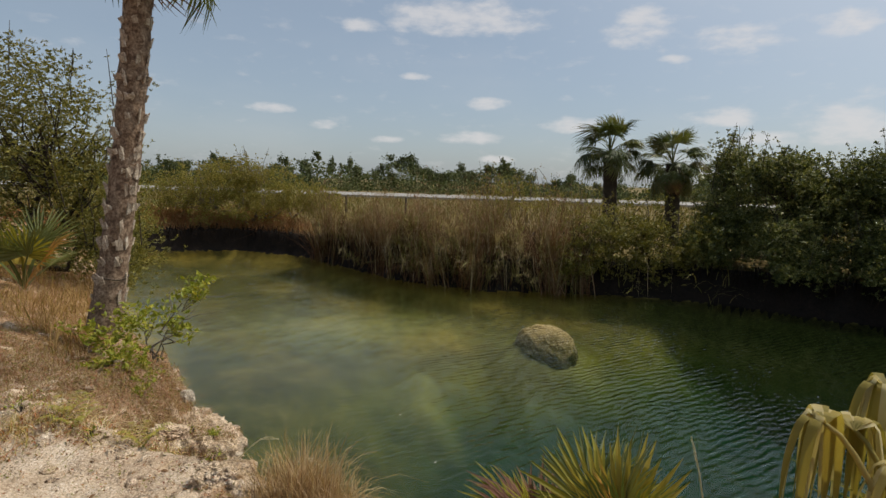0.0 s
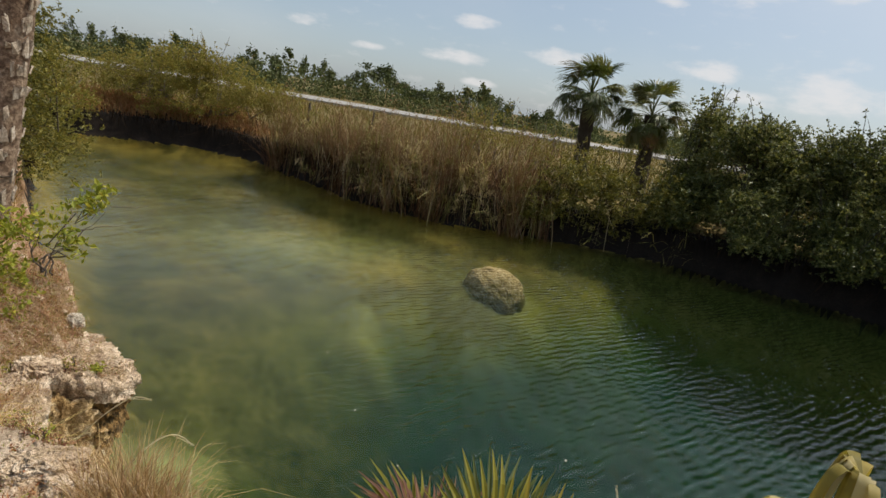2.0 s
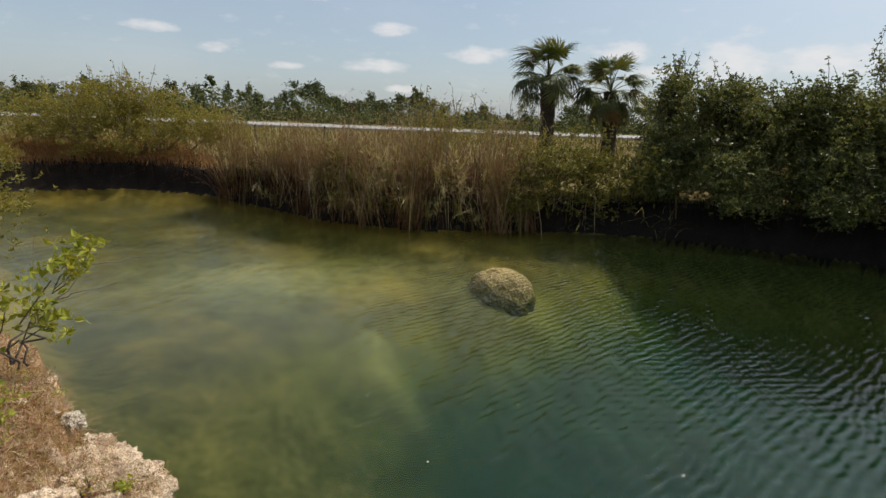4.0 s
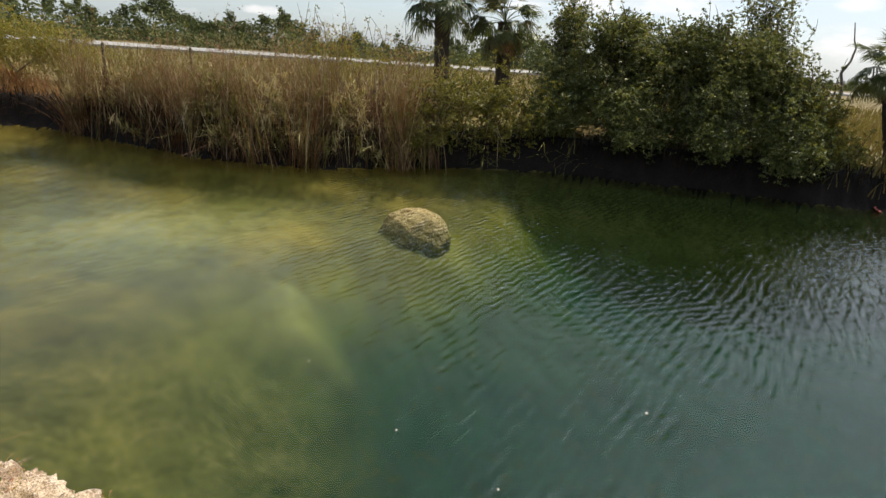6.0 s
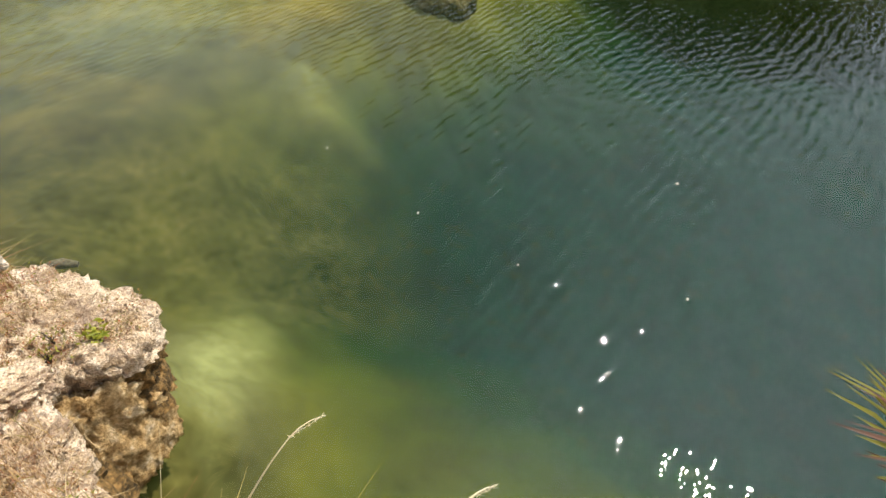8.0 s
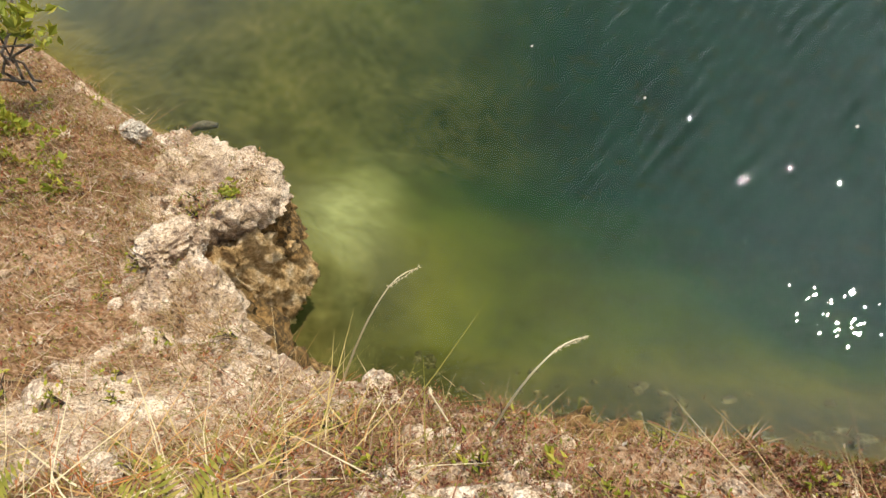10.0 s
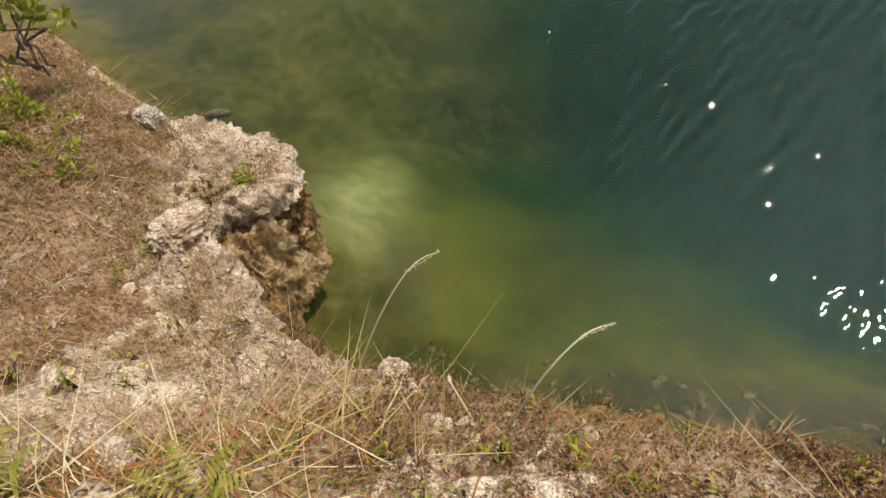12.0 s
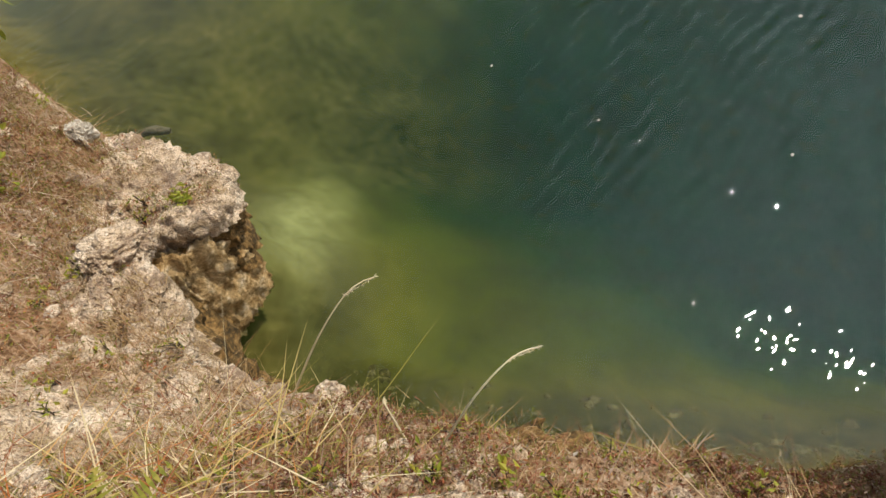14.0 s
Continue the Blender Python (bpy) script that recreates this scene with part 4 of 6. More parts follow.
m_at[:, 2] += np.repeat(r_h[5::9], 4) * r.uniform(0.25, 0.95, len(m_at))
m_leaf = new("reed_leaves", blades("reed_leaves", m_at, r.uniform(0.16, 0.42, len(m_at)), r.uniform(0.012, 0.022, len(m_at)), 0.75, L_REEDLEAF, 4, 1.6, 62))
tagged(m_leaf, "dry tan and olive leaves bending off the reed stems", "reeds", kind="stuff")

def leafy_shoots():
    """Shoots at the face of the reed bed: leaning stems hung with pale and yellow-green leaves."""
    q = np.random.default_rng(63)
    feet = scatter(1500, -5.0, 4.2, 12.8, 18, 64, lambda x, y, d, r: (d > -0.02) & (d < 0.7) & (x > -4.5) & (fbm(x * 1.6, y * 1.6, 2, 24) > -0.08))[:260]
    at, tall_ = [], []
    for f_ in feet:
        ln, a = q.uniform(0.5, 1.7), q.uniform(0, 6.28)
        bow = np.array([math.cos(a), math.sin(a) - 0.5, 0]) * q.uniform(0.1, 0.45)
        s_ = q.uniform(0.15, 1.0, 34)[:, None]
        at.append(f_ + np.array([0, 0, max(0.0, 0.15 - f_[2])]) + np.array([0, 0, 1]) * ln * s_ * (1 - 0.25 * s_) + bow * s_ ** 2 + q.normal(0, 0.02, (34, 3)))
    at = np.concatenate(at)
    half = len(at) // 2
    for pts, mat, seed in ((at[:half], L_REEDGREEN, 65), (at[half:], L_SHOOT, 66)):
        ob = new("reed_shoots", blades("reed_shoots", pts, q.uniform(0.12, 0.30, len(pts)) * q.choice([1, 1, -0.8], len(pts)), q.uniform(0.018, 0.03, len(pts)), 0.9, mat, 3, 1.4, seed))
        tagged(ob, "leafy pale and yellow-green reed shoots leaning over the water", "reeds", kind="stuff")
    tips = r_pts[::5].copy()
    tips[:, 2] += r_h[::5] * 0.98
    plume = np.repeat(tips, 5, 0) + q.normal(0, 0.035, (len(tips) * 5, 3))
    tagged(new("reed_plumes", leaves("reed_plumes", plume, np.full(len(plume), 0.05), L_PLUME, 67, 0.35, 0.8)), "brownish-pink seed plumes on the reed tops", "reeds", kind="stuff")


leafy_shoots()

w_pts = scatter(3000, -5, 7, 12.5, 17, 53, lambda x, y, d, r: (d > -0.4) & (d < 0.15) & (x > -4.4) & (fbm(x * 1.9, y * 1.9, 2, 20) > 0.12))
w_pts[:, 2] = np.maximum(w_pts[:, 2], -0.05) + r.uniform(0, 0.7, len(w_pts)) * (w_pts[:, 2] < 0.3)
fringe = new("reed_fringe", blades("reed_fringe", w_pts, r.uniform(0.25, 0.7, len(w_pts)), r.uniform(0.009, 0.018, len(w_pts)), 0.55, L_REEDGREEN, 4, 1.8, 54, lean_dir=-1.6))
tagged(fringe, "reed leaves arching down over the water's edge", "reeds", kind="stuff")


# ---- far bank: shrubs, palms, trees ----
broadleaf("shrub", "yellowish-green rounded willow shrub on the far bank", "shrub", (-8.0, 22.0, 0.9),
          [(-10.6, 22.2, 2.1, 1.4, 1.2, 0.85), (-8.9, 21.8, 2.5, 1.4, 1.2, 0.85), (-7.2, 21.8, 2.2, 1.3, 1.1, 0.8), (-5.8, 21.6, 2.1, 1.0, 0.9, 0.6), (-4.9, 21.9, 1.8, 0.9, 0.8, 0.5), (-8.2, 20.9, 1.6, 1.9, 0.7, 0.55), (-7.9, 21.6, 2.9, 0.9, 0.8, 0.5)],
          76000, 0.06, L_SHRUB, M_GREYWOOD, 61, 0.15, hollow=0.5, sprigs=50, k=90)
broadleaf("shrub", "olive-green shrub hanging over the pond's end", "shrub", (-12.0, 19.8, 0.8),
          [(-12.4, 20.2, 1.8, 1.2, 1.0, 0.9), (-11.2, 19.4, 1.2, 0.9, 0.7, 0.5), (-13.2, 19.6, 1.6, 1.0, 1.2, 1.1)], 24000, 0.06, L_SHRUB, M_GREYWOOD, 62, 0.15, k=90)
broadleaf("shrub", "light green leafy shrub at the water's edge below the palms", "shrub", (4.6, 15.0, 0.5),
          [(4.2, 14.3, 1.35, 0.9, 0.6, 0.65), (5.4, 14.2, 1.1, 0.8, 0.6, 0.75), (5.2, 14.9, 1.75, 1.1, 0.8, 0.6), (3.5, 14.2, 0.95, 0.6, 0.5, 0.55), (6.4, 14.1, 1.25, 0.7, 0.5, 0.7)], 24000, 0.066, L_MID, M_DARKBARK, 63, 0.12, 0.5, sprigs=26, k=80)
broadleaf("shrub", "thin grey-green shrub rising above the reeds", "shrub", (2.2, 16.4, 0.8),
          [(1.6, 16.4, 2.4, 0.7, 0.6, 0.5), (2.5, 16.6, 2.3, 0.9, 0.6, 0.45), (3.6, 16.8, 2.1, 0.8, 0.6, 0.4), (4.6, 16.4, 1.9, 0.7, 0.5, 0.5)], 9000, 0.055, L_SHRUB, M_GREYWOOD, 64, 0.18, 0.35, sprigs=44)

sabal("palm_tree", "cabbage palm with a round head of fan fronds", (5.55, 18.5, 0.9), (5.4, 18.5, 4.0), 0.23, 34, 1.02, 71, M_DARKBARK, low=-50)
sabal("palm_tree", "cabbage palm with a drooping skirt of dead fronds", (7.6, 18.3, 0.9), (7.45, 18.3, 3.65), 0.23, 38, 1.04, 72, M_DARKBARK, low=-78)

BIG = [((7.4, 15.3, 0.6), [(7.9, 15.4, 3.35, 0.5, 0.5, 0.8), (7.6, 14.7, 2.1, 0.85, 0.8, 0.7), (6.9, 14.2, 1.35, 0.8, 0.6, 0.5)], 15000, L_DARK, "dark green buttonwood tree beside the palms"),
       ((9.0, 14.2, 0.6), [(8.7, 14.2, 3.3, 0.9, 0.9, 0.6), (9.4, 13.7, 2.5, 1.0, 0.9, 0.7), (8.4, 13.2, 1.6, 0.9, 0.7, 0.6), (8.6, 12.6, 1.15, 0.9, 0.4, 0.45)], 22000, L_DARK, "dark broadleaf tree crowding over the water"),
       ((10.6, 13.0, 0.6), [(10.2, 13.2, 3.2, 0.9, 0.9, 0.6), (10.8, 12.6, 2.4, 1.0, 0.9, 0.7), (9.9, 12.1, 1.6, 0.8, 0.7, 0.65), (9.8, 11.5, 1.1, 0.8, 0.4, 0.45)], 22000, L_DARK, "glossy dark green tree leaning over the pond"),
       ((11.9, 11.9, 0.6), [(11.5, 12.2, 2.9, 0.9, 0.8, 0.6), (11.9, 11.6, 2.1, 0.9, 0.8, 0.7), (11.2, 10.9, 1.3, 0.8, 0.6, 0.6), (11.2, 10.4, 0.95, 0.8, 0.4, 0.4)], 19000, L_DARK, "dark shrubby tree at the pond's bend"),
       ((12.7, 11.4, 0.7), [(12.6, 11.3, 1.6, 0.7, 0.6, 0.6), (12.6, 10.6, 0.9, 0.7, 0.5, 0.45)], 8000, L_MID, "lower green shrub where the bank bends")]
for i, (b, lobes, n, mat, label) in enumerate(BIG):
    broadleaf("tree", label, "tree", b, lobes, int(n * 2.9), 0.066, mat, M_DARKBARK, 80 + 7 * i, 0.135, 0.5, "trees along the far bank", 0.45, 6, 26, k=120)
broadleaf("shrub", "dark green thicket behind the bank trees", "shrub", (9.6, 15.6, 0.9),
          [(8.6, 15.8, 1.7, 1.0, 0.6, 0.8), (10.0, 15.2, 1.8, 1.0, 0.6, 0.9), (11.4, 14.2, 1.8, 1.0, 0.6, 0.9), (12.4, 13.2, 1.5, 0.9, 0.6, 0.7)], 30000, 0.08, L_DARK, M_DARKBARK, 111, 0.18, 0.5, hollow=0.2)
broadleaf("tree", "taller airy tree behind the bank thicket", "tree", (13.0, 13.6, 0.9),
          [(12.6, 13.4, 4.3, 0.65, 0.6, 0.7), (13.0, 13.6, 3.6, 0.7, 0.6, 0.6), (12.8, 13.5, 2.6, 0.6, 0.6, 0.8)], 13000, 0.06, L_DARK, M_DARKBARK, 121, 0.16, 0.5, sprigs=26)
sabal("palm_tree", "small cabbage palm half hidden in the thicket", (12.4, 13.0, 0.9), (12.2, 12.9, 3.1), 0.15, 22, 0.8, 73, M_DARKBARK)
sabal("palm_tree", "leaning cabbage palm on the open bank", (13.75, 9.9, 0.9), (13.5, 10.5, 3.0), 0.17, 28, 0.78, 74, M_DARKBARK)


def dead_tree():
    root = tagged(new("dead_tree"), "bare grey dead tree with broken forks", "tree")
    root.location = (15.0, 12.5, 0.9)
    t = [bough((0, 0, 0), (0.15, 0, 1.5), 0.09, 0.06, 131, 6, 0.03), bough((0.15, 0, 1.5), (0.0, 0.1, 3.3), 0.05, 0.012, 132, 7, 0.04),
         bough((0.05, 0, 1.0), (-0.75, 0.1, 1.75), 0.045, 0.02, 133, 5, 0.04), bough((-0.15, 0.02, 1.25), (-0.1, 0, 1.75), 0.04, 0.02, 134, 4),
         bough((0.3, 0, 0.5), (0.85, 0.1, 1.7), 0.03, 0.008, 135, 5, 0.03)]
    part("trunk", join_tubes("trunk", t, M_GREYWOOD), root)


dead_tree()


def post(x, y, top):
    root = tagged(new("fence_post"), "weathered dark wooden fence post in the field", "post", "fence posts in the field")
    z = ground_z(x, y)
    root.location = (x, y, z - 0.1)
    v, f = tube([(0, 0, 0), (0, 0, 0.4), (0.01, 0, top - z + 0.06), (0.01, 0, top - z + 0.1)], [0.042, 0.04, 0.038, 0.024], 8)
    part("shaft", mesh_of("shaft", v, f, M_WOOD, True), root)


post(-3.8, 20.6, 2.2)
post(-1.6, 21.4, 2.2)


# ---- pond: boulder, sunken log, floating scraps ----
def boulder(name, centre, half, mat, seed, subdiv=5, rough=0.22, pits=0.0, square=0.8):
    bm = bmesh.new()
    bmesh.ops.create_icosphere(bm, subdivisions=subdiv, radius=1.0)
    off = Vector((seed * 3.7, seed * 1.9, seed * 0.7))
    for v in bm.verts:
        d = v.co.normalized()
        q = Vector((abs(d.x) ** square * (1 if d.x > 0 else -1), abs(d.y) ** square * (1 if d.y > 0 else -1), abs(d.z) ** square * (1 if d.z > 0 else -1)))
        g = Vector((d.x * half[0], d.y * half[1], d.z * half[2])) / max(half)
        s = 1 + rough * noise.fractal(g * 1.9 + off, 1.0, 2.0, 4) + rough * 0.5 * noise.fractal(g * 7 + off, 0.8, 2.0, 5)
        if pits:
            s -= pits * max(0.0, noise.noise(g * 13 + off)) ** 1.3
        p = q * s
        v.co = Vector((p.x * half[0], p.y * half[1], p.z * half[2]))
    for f in bm.faces:
        f.smooth = True
    me = bpy.data.meshes.new(name)
    bm.to_mesh(me)
    bm.free()
    me.materials.append(mat)
    ob = new(name, me)
    ob.location = centre
    return ob


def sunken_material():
    """Bare tan limestone on top; the water's fade with depth is put into the flanks' olive colour, with a ragged upper
    edge.
    """
    m, n, out = material("sunken_rock_fade")
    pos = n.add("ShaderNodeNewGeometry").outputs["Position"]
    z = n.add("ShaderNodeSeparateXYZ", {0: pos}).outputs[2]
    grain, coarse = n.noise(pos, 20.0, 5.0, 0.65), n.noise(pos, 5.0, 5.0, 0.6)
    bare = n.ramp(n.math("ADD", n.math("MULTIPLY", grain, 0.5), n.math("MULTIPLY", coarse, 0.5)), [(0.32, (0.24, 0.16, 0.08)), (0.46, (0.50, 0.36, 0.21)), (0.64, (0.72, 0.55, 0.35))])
    deep_tone = n.ramp(grain, [(0.35, (0.06, 0.055, 0.015)), (0.55, (0.13, 0.115, 0.035)), (0.7, (0.22, 0.19, 0.065))])
    # Dimming by the water, painted in from the top downwards.
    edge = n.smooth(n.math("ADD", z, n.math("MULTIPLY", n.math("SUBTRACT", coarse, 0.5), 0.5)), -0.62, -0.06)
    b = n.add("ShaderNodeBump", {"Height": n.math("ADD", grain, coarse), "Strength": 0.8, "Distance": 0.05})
    p = n.add("ShaderNodeBsdfPrincipled", {"Base Color": n.mix(edge, deep_tone, bare), "Roughness": 0.9, "Specular IOR Level": 0.15, "Normal": b.outputs[0]})
    n.tree.links.new(p.outputs[0], out.inputs[0])
    return m


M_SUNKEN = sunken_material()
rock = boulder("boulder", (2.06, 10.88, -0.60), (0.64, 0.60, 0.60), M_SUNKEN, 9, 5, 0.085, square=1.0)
tagged(rock, "tan boulder just under the pond's surface, water's fade coloured onto its flanks", "rock")


def sunken_log():
    v, f = tube([(0, 0, 0), (0.08, 0.03, 0.02), (0.16, 0.03, 0.03), (0.26, 0.05, 0.0)], [0.016, 0.034, 0.042, 0.022], 10)
    ob = new("log", mesh_of("log", v, f, M_GREYWOOD, True))
    ob.location = (-2.84, 6.05, -0.30)
    ob.rotation_euler = (0, 0, -0.35)
    tagged(ob, "short waterlogged brown log lying in the shallows", "log")


sunken_log()


# ---- near bank: ledge, stones, grass ----
def inside(x, y, loop):
    hit = False
    for (x0, y0), (x1, y1) in zip(loop, loop[1:] + loop[:1]):
        if (y0 > y) != (y1 > y) and x < x0 + (y - y0) * (x1 - x0) / (y1 - y0):
            hit = not hit
    return hit


def crag(label, loop, top, slope, depth, undercut, seed, lumps=0.05, cap=None):
    """A jutting shelf of pitted limestone: a broken top that climbs inland, a blunt brow and a hollow wet face below it.
    loop: its plan; slope: rise of the top for each metre inland."""
    raw = np.array(loop + loop[:1], float)
    run = np.r_[0, np.cumsum(np.hypot(*np.diff(raw, axis=0).T))]
    n = 220
    at = np.linspace(0, run[-1], n, endpoint=False)
    rim = np.stack([np.interp(at, run, raw[:, 0]), np.interp(at, run, raw[:, 1])], 1)
    for _ in range(5):
        rim = 0.5 * rim + 0.25 * (np.roll(rim, 1, 0) + np.roll(rim, -1, 0))
    mid_ = rim.mean(0)
    rings = [(s_, 0.0) for s_ in np.linspace(0.03, 0.9, 34)]
    rings += [(0.95, -0.006), (0.985, -0.022), (1.0, -0.05), (1.01, -0.085), (1.0, -0.12), (0.985, -0.155)]
    rings += [(0.985 - undercut * sstep(k / 12), -0.155 - (depth - 0.155) * k / 16) for k in range(1, 17)]
    inland = np.array([-0.62, -0.78])
    reach = float(((rim - mid_) @ inland).min())
    co = []
    for s_, drop in rings:
        p = mid_ + (rim - mid_) * s_
        z = top + drop + slope * (((p - mid_) @ inland) - reach) * (1.0 if drop > -0.2 else 0.4)
        co.append(np.column_stack([p, z]))
    co = np.concatenate(co)
    off = Vector((seed * 3.1, seed * 1.7, seed * 0.9))
    heart = Vector((mid_[0], mid_[1], top - 0.12))
    for k in range(len(co)):
        v = Vector(co[k])
        way4 = (v - heart)
        way4.z *= 1.6
        way4.normalize()
        a = noise.fractal(v * 4.2 + off, 0.9, 2.0, 3) * lumps + noise.fractal(v * 13.0 + off, 0.6, 2.0, 5) * lumps * 0.85
        a -= 0.085 * max(0.0, noise.noise(v * 22.0 + off) - 0.10)
        a -= 0.10 * max(0.0, noise.noise(v * 7.5 - off) - 0.25)
        co[k] = v + way4 * a
    m = len(rings)
    idx_ = np.arange(m * n).reshape(m, n)
    q = np.stack([idx_[:-1], idx_[1:], np.roll(idx_, -1, 1)[1:], np.roll(idx_, -1, 1)[:-1]], -1)
    root = tagged(new("limestone_ledge"), label, "rock", "limestone ledges of the bank")
    root.location = (*mid_, 0)
    co = co - np.array([*mid_, 0])
    part("cap", mesh_of("cap", co[: n * 42], q[:41].reshape(-1, 4), cap or M_ROCK, True), root)
    part("undercut_face", mesh_of("undercut_face", co[n * 41:], q[41:].reshape(-1, 4) - n * 41, cap or M_DARKROCK, True), root, "ochre-brown hollowed wet rock face")


CRAGS = [([(-2.46, 4.74), (-2.175, 4.74), (-1.94, 4.56), (-1.75, 4.42), (-1.68, 4.28), (-1.68, 4.14), (-1.74, 4.03), (-1.85, 3.96), (-2.0, 3.90), (-2.15, 3.80), (-2.45, 3.95), (-2.56, 4.3)], 0.75, 0.24, 0.50, 0.10, 11, "pitted pale limestone ledge jutting over the water"),
         ([(-2.2, 3.90), (-1.99, 3.78), (-1.87, 3.64), (-1.78, 3.46), (-1.72, 3.30), (-1.69, 3.2), (-1.72, 3.0), (-2.0, 2.95), (-2.34, 3.3), (-2.4, 3.7)], 0.94, 0.16, 0.80, 0.20, 12, "rounded limestone nose above the pond"),
         ([(-1.82, 3.2), (-1.62, 3.14), (-1.508, 3.11), (-1.39, 3.02), (-1.295, 2.94), (-1.34, 2.8), (-1.6, 2.74), (-1.84, 2.9)], 0.97, 0.10, 0.6, 0.3, 13, "low white limestone shelf at the bank's edge")]
for loop, top, slope, depth, undercut, seed, label in CRAGS:
    crag(label, loop, top, slope, depth, undercut, seed)


M_OCHRE = surface("ochre_limestone", [(0.31, (0.14, 0.085, 0.03)), (0.41, (0.48, 0.28, 0.10)), (0.52, (0.72, 0.48, 0.22)), (0.66, (0.86, 0.70, 0.47))], 13.0, 0.85, 1.0, 48.0, dist=0.035)
crag("ochre-brown limestone step between two ledges", [(-1.74, 4.14), (-1.82, 3.99), (-1.96, 3.86), (-2.14, 3.72), (-2.32, 3.64), (-2.34, 4.14)], 0.60, 0.34, 0.66, 0.05, 15, 0.06, M_OCHRE)


def stand_z(x, y):
    """Height of what one would step on: the ground or a ledge on it."""
    z = ground_z(x, y)
    for loop, top, slope, depth, undercut, seed, label in CRAGS:
        if inside(x, y, loop):
            q = np.array(loop) @ np.array([-0.62, -0.78])
            z = max(z, top + slope * (np.dot([x, y], [-0.62, -0.78]) - q.min()))
    return z


LEDGES = [((-2.04, 3.80, stand_z(-2.04, 3.80) + 0.0), (0.13, 0.11, 0.10), 12, (-4, 15, 40), "rough limestone knob on the ledge"),
          ((-2.285, 4.61, ground_z(-2.285, 4.61) + 0.025), (0.06, 0.055, 0.055), 14, (0, 0, -30), "white limestone lump on the edge of the bank"),
          ((-1.02, 2.30, ground_z(-1.02, 2.30) + 0.01), (0.13, 0.08, 0.06), 18, (0, 3, 20), "brown crusted limestone block behind the grass tuft"),
          ((-0.86, 2.22, ground_z(-0.86, 2.22) + 0.01), (0.10, 0.07, 0.05), 20, (0, 3, -20), "brown crusted limestone block behind the grass tuft"),
          ((-1.10, 2.53, ground_z(-1.10, 2.53) - 0.05), (0.20, 0.04, 0.03), 19, (0, 3, -8), "grey weathered limestone edge under dry grass")]
M_BLEACHED = surface("bleached_limestone", [(0.3, (0.34, 0.27, 0.19)), (0.5, (0.56, 0.48, 0.37)), (0.7, (0.76, 0.69, 0.58))], 9.0, 0.93, 0.7, 50.0)
for c, h, seed, rot, label in LEDGES:
    ob = boulder("limestone_ledge", c, h, M_BLEACHED if "lump" in label else M_ROCK, seed, 6, 0.24, pits=0.12)
    ob.rotation_euler = [radians(a) for a in rot]
    tagged(ob, label, "rock", "limestone ledges of the bank")
for c, h, seed in [((-2.22, 4.14, 0.05), (0.22, 0.32, 0.42), 21), ((-2.18, 3.70, 0.15), (0.19, 0.26, 0.5), 22), ((-1.95, 3.38, 0.2), (0.19, 0.2, 0.5), 24), ((-1.05, 2.72, 0.15), (0.5, 0.14, 0.5), 23)]:
    ob = boulder("limestone_rock", c, h, M_DARKROCK, seed, 5, 0.32, pits=0.12)
    tagged(ob, "brown wet limestone rock face under the ledge", "rock", "wet rock below the ledges")

STONES = [boulder("stone", (0, 0, -50), (0.5, 0.42, 0.32), M_ROCK, 30 + i, 3, 0.3) for i in range(4)]
s_pts = scatter(420, -4.5, 0.2, 1.0, 5.8, 201, lambda x, y, d, r: (d > 0.08) & (d < 2.2))
r = np.random.default_rng(202)
for i, p in enumerate(s_pts[:240]):
    ob = new("stone", STONES[i % 4].data)
    s = min(0.10, float(r.lognormal(-2.95, 0.5)))
    ob.location, ob.scale = (p[0], p[1], p[2] + s * 0.1), (s, s * r.uniform(0.7, 1.2), s * r.uniform(0.6, 1.0))
    ob.rotation_euler = (r.uniform(-0.4, 0.4), r.uniform(-0.4, 0.4), r.uniform(0, 6.28))
    tagged(ob, "pale limestone fragment on the bank", "stone", "limestone fragments on the bank")
w_at = scatter(700, -3.4, -0.4, 2.2, 5.2, 207, lambda x, y, d, r: (d > 0.10) & (d < 1.5))
for i, p in enumerate(w_at[:90]):
    ob = new("stone", STONES[i % 4].data)
    s = float(r.uniform(0.03, 0.075))
    ob.location, ob.scale = (p[0], p[1], p[2] + s * 0.2), (s, s * r.uniform(0.6, 1.2), s * r.uniform(0.6, 1.0))
    ob.rotation_euler = (r.uniform(-0.4, 0.4), r.uniform(-0.4, 0.4), r.uniform(0, 6.28))
    tagged(ob, "small pale limestone chip in the dry grass", "stone", "limestone fragments on the bank")
M_WEEDY = surface("weedy_stone", [(0.35, (0.05, 0.045, 0.015)), (0.5, (0.14, 0.12, 0.045)), (0.65, (0.36, 0.30, 0.15))], 22.0, 0.9, 0.8, 45.0)
u_pts = scatter(900, -1.6, 1.1, 2.4, 3.9, 205, lambda x, y, d, r: (d < -0.03) & (d > -0.50))
for i, p in enumerate(u_pts[:70]):
    ob = new("stone", STONES[i % 4].data.copy())
    ob.data.materials.clear()
    ob.data.materials.append(M_WEEDY)
    s = float(r.uniform(0.03, 0.095))
    ob.location, ob.scale = (p[0], p[1], p[2] + s * 0.1), (s, s * r.uniform(0.7, 1.2), s * r.uniform(0.3, 0.6))
    ob.rotation_euler = (r.uniform(-0.4, 0.4), r.uniform(-0.4, 0.4), r.uniform(0, 6.28))
    tagged(ob, "algae-brown stone under water at the bank's foot", "stone", "sunken stones at the bank's foot")
for s in STONES:
    bpy.data.objects.remove(s)

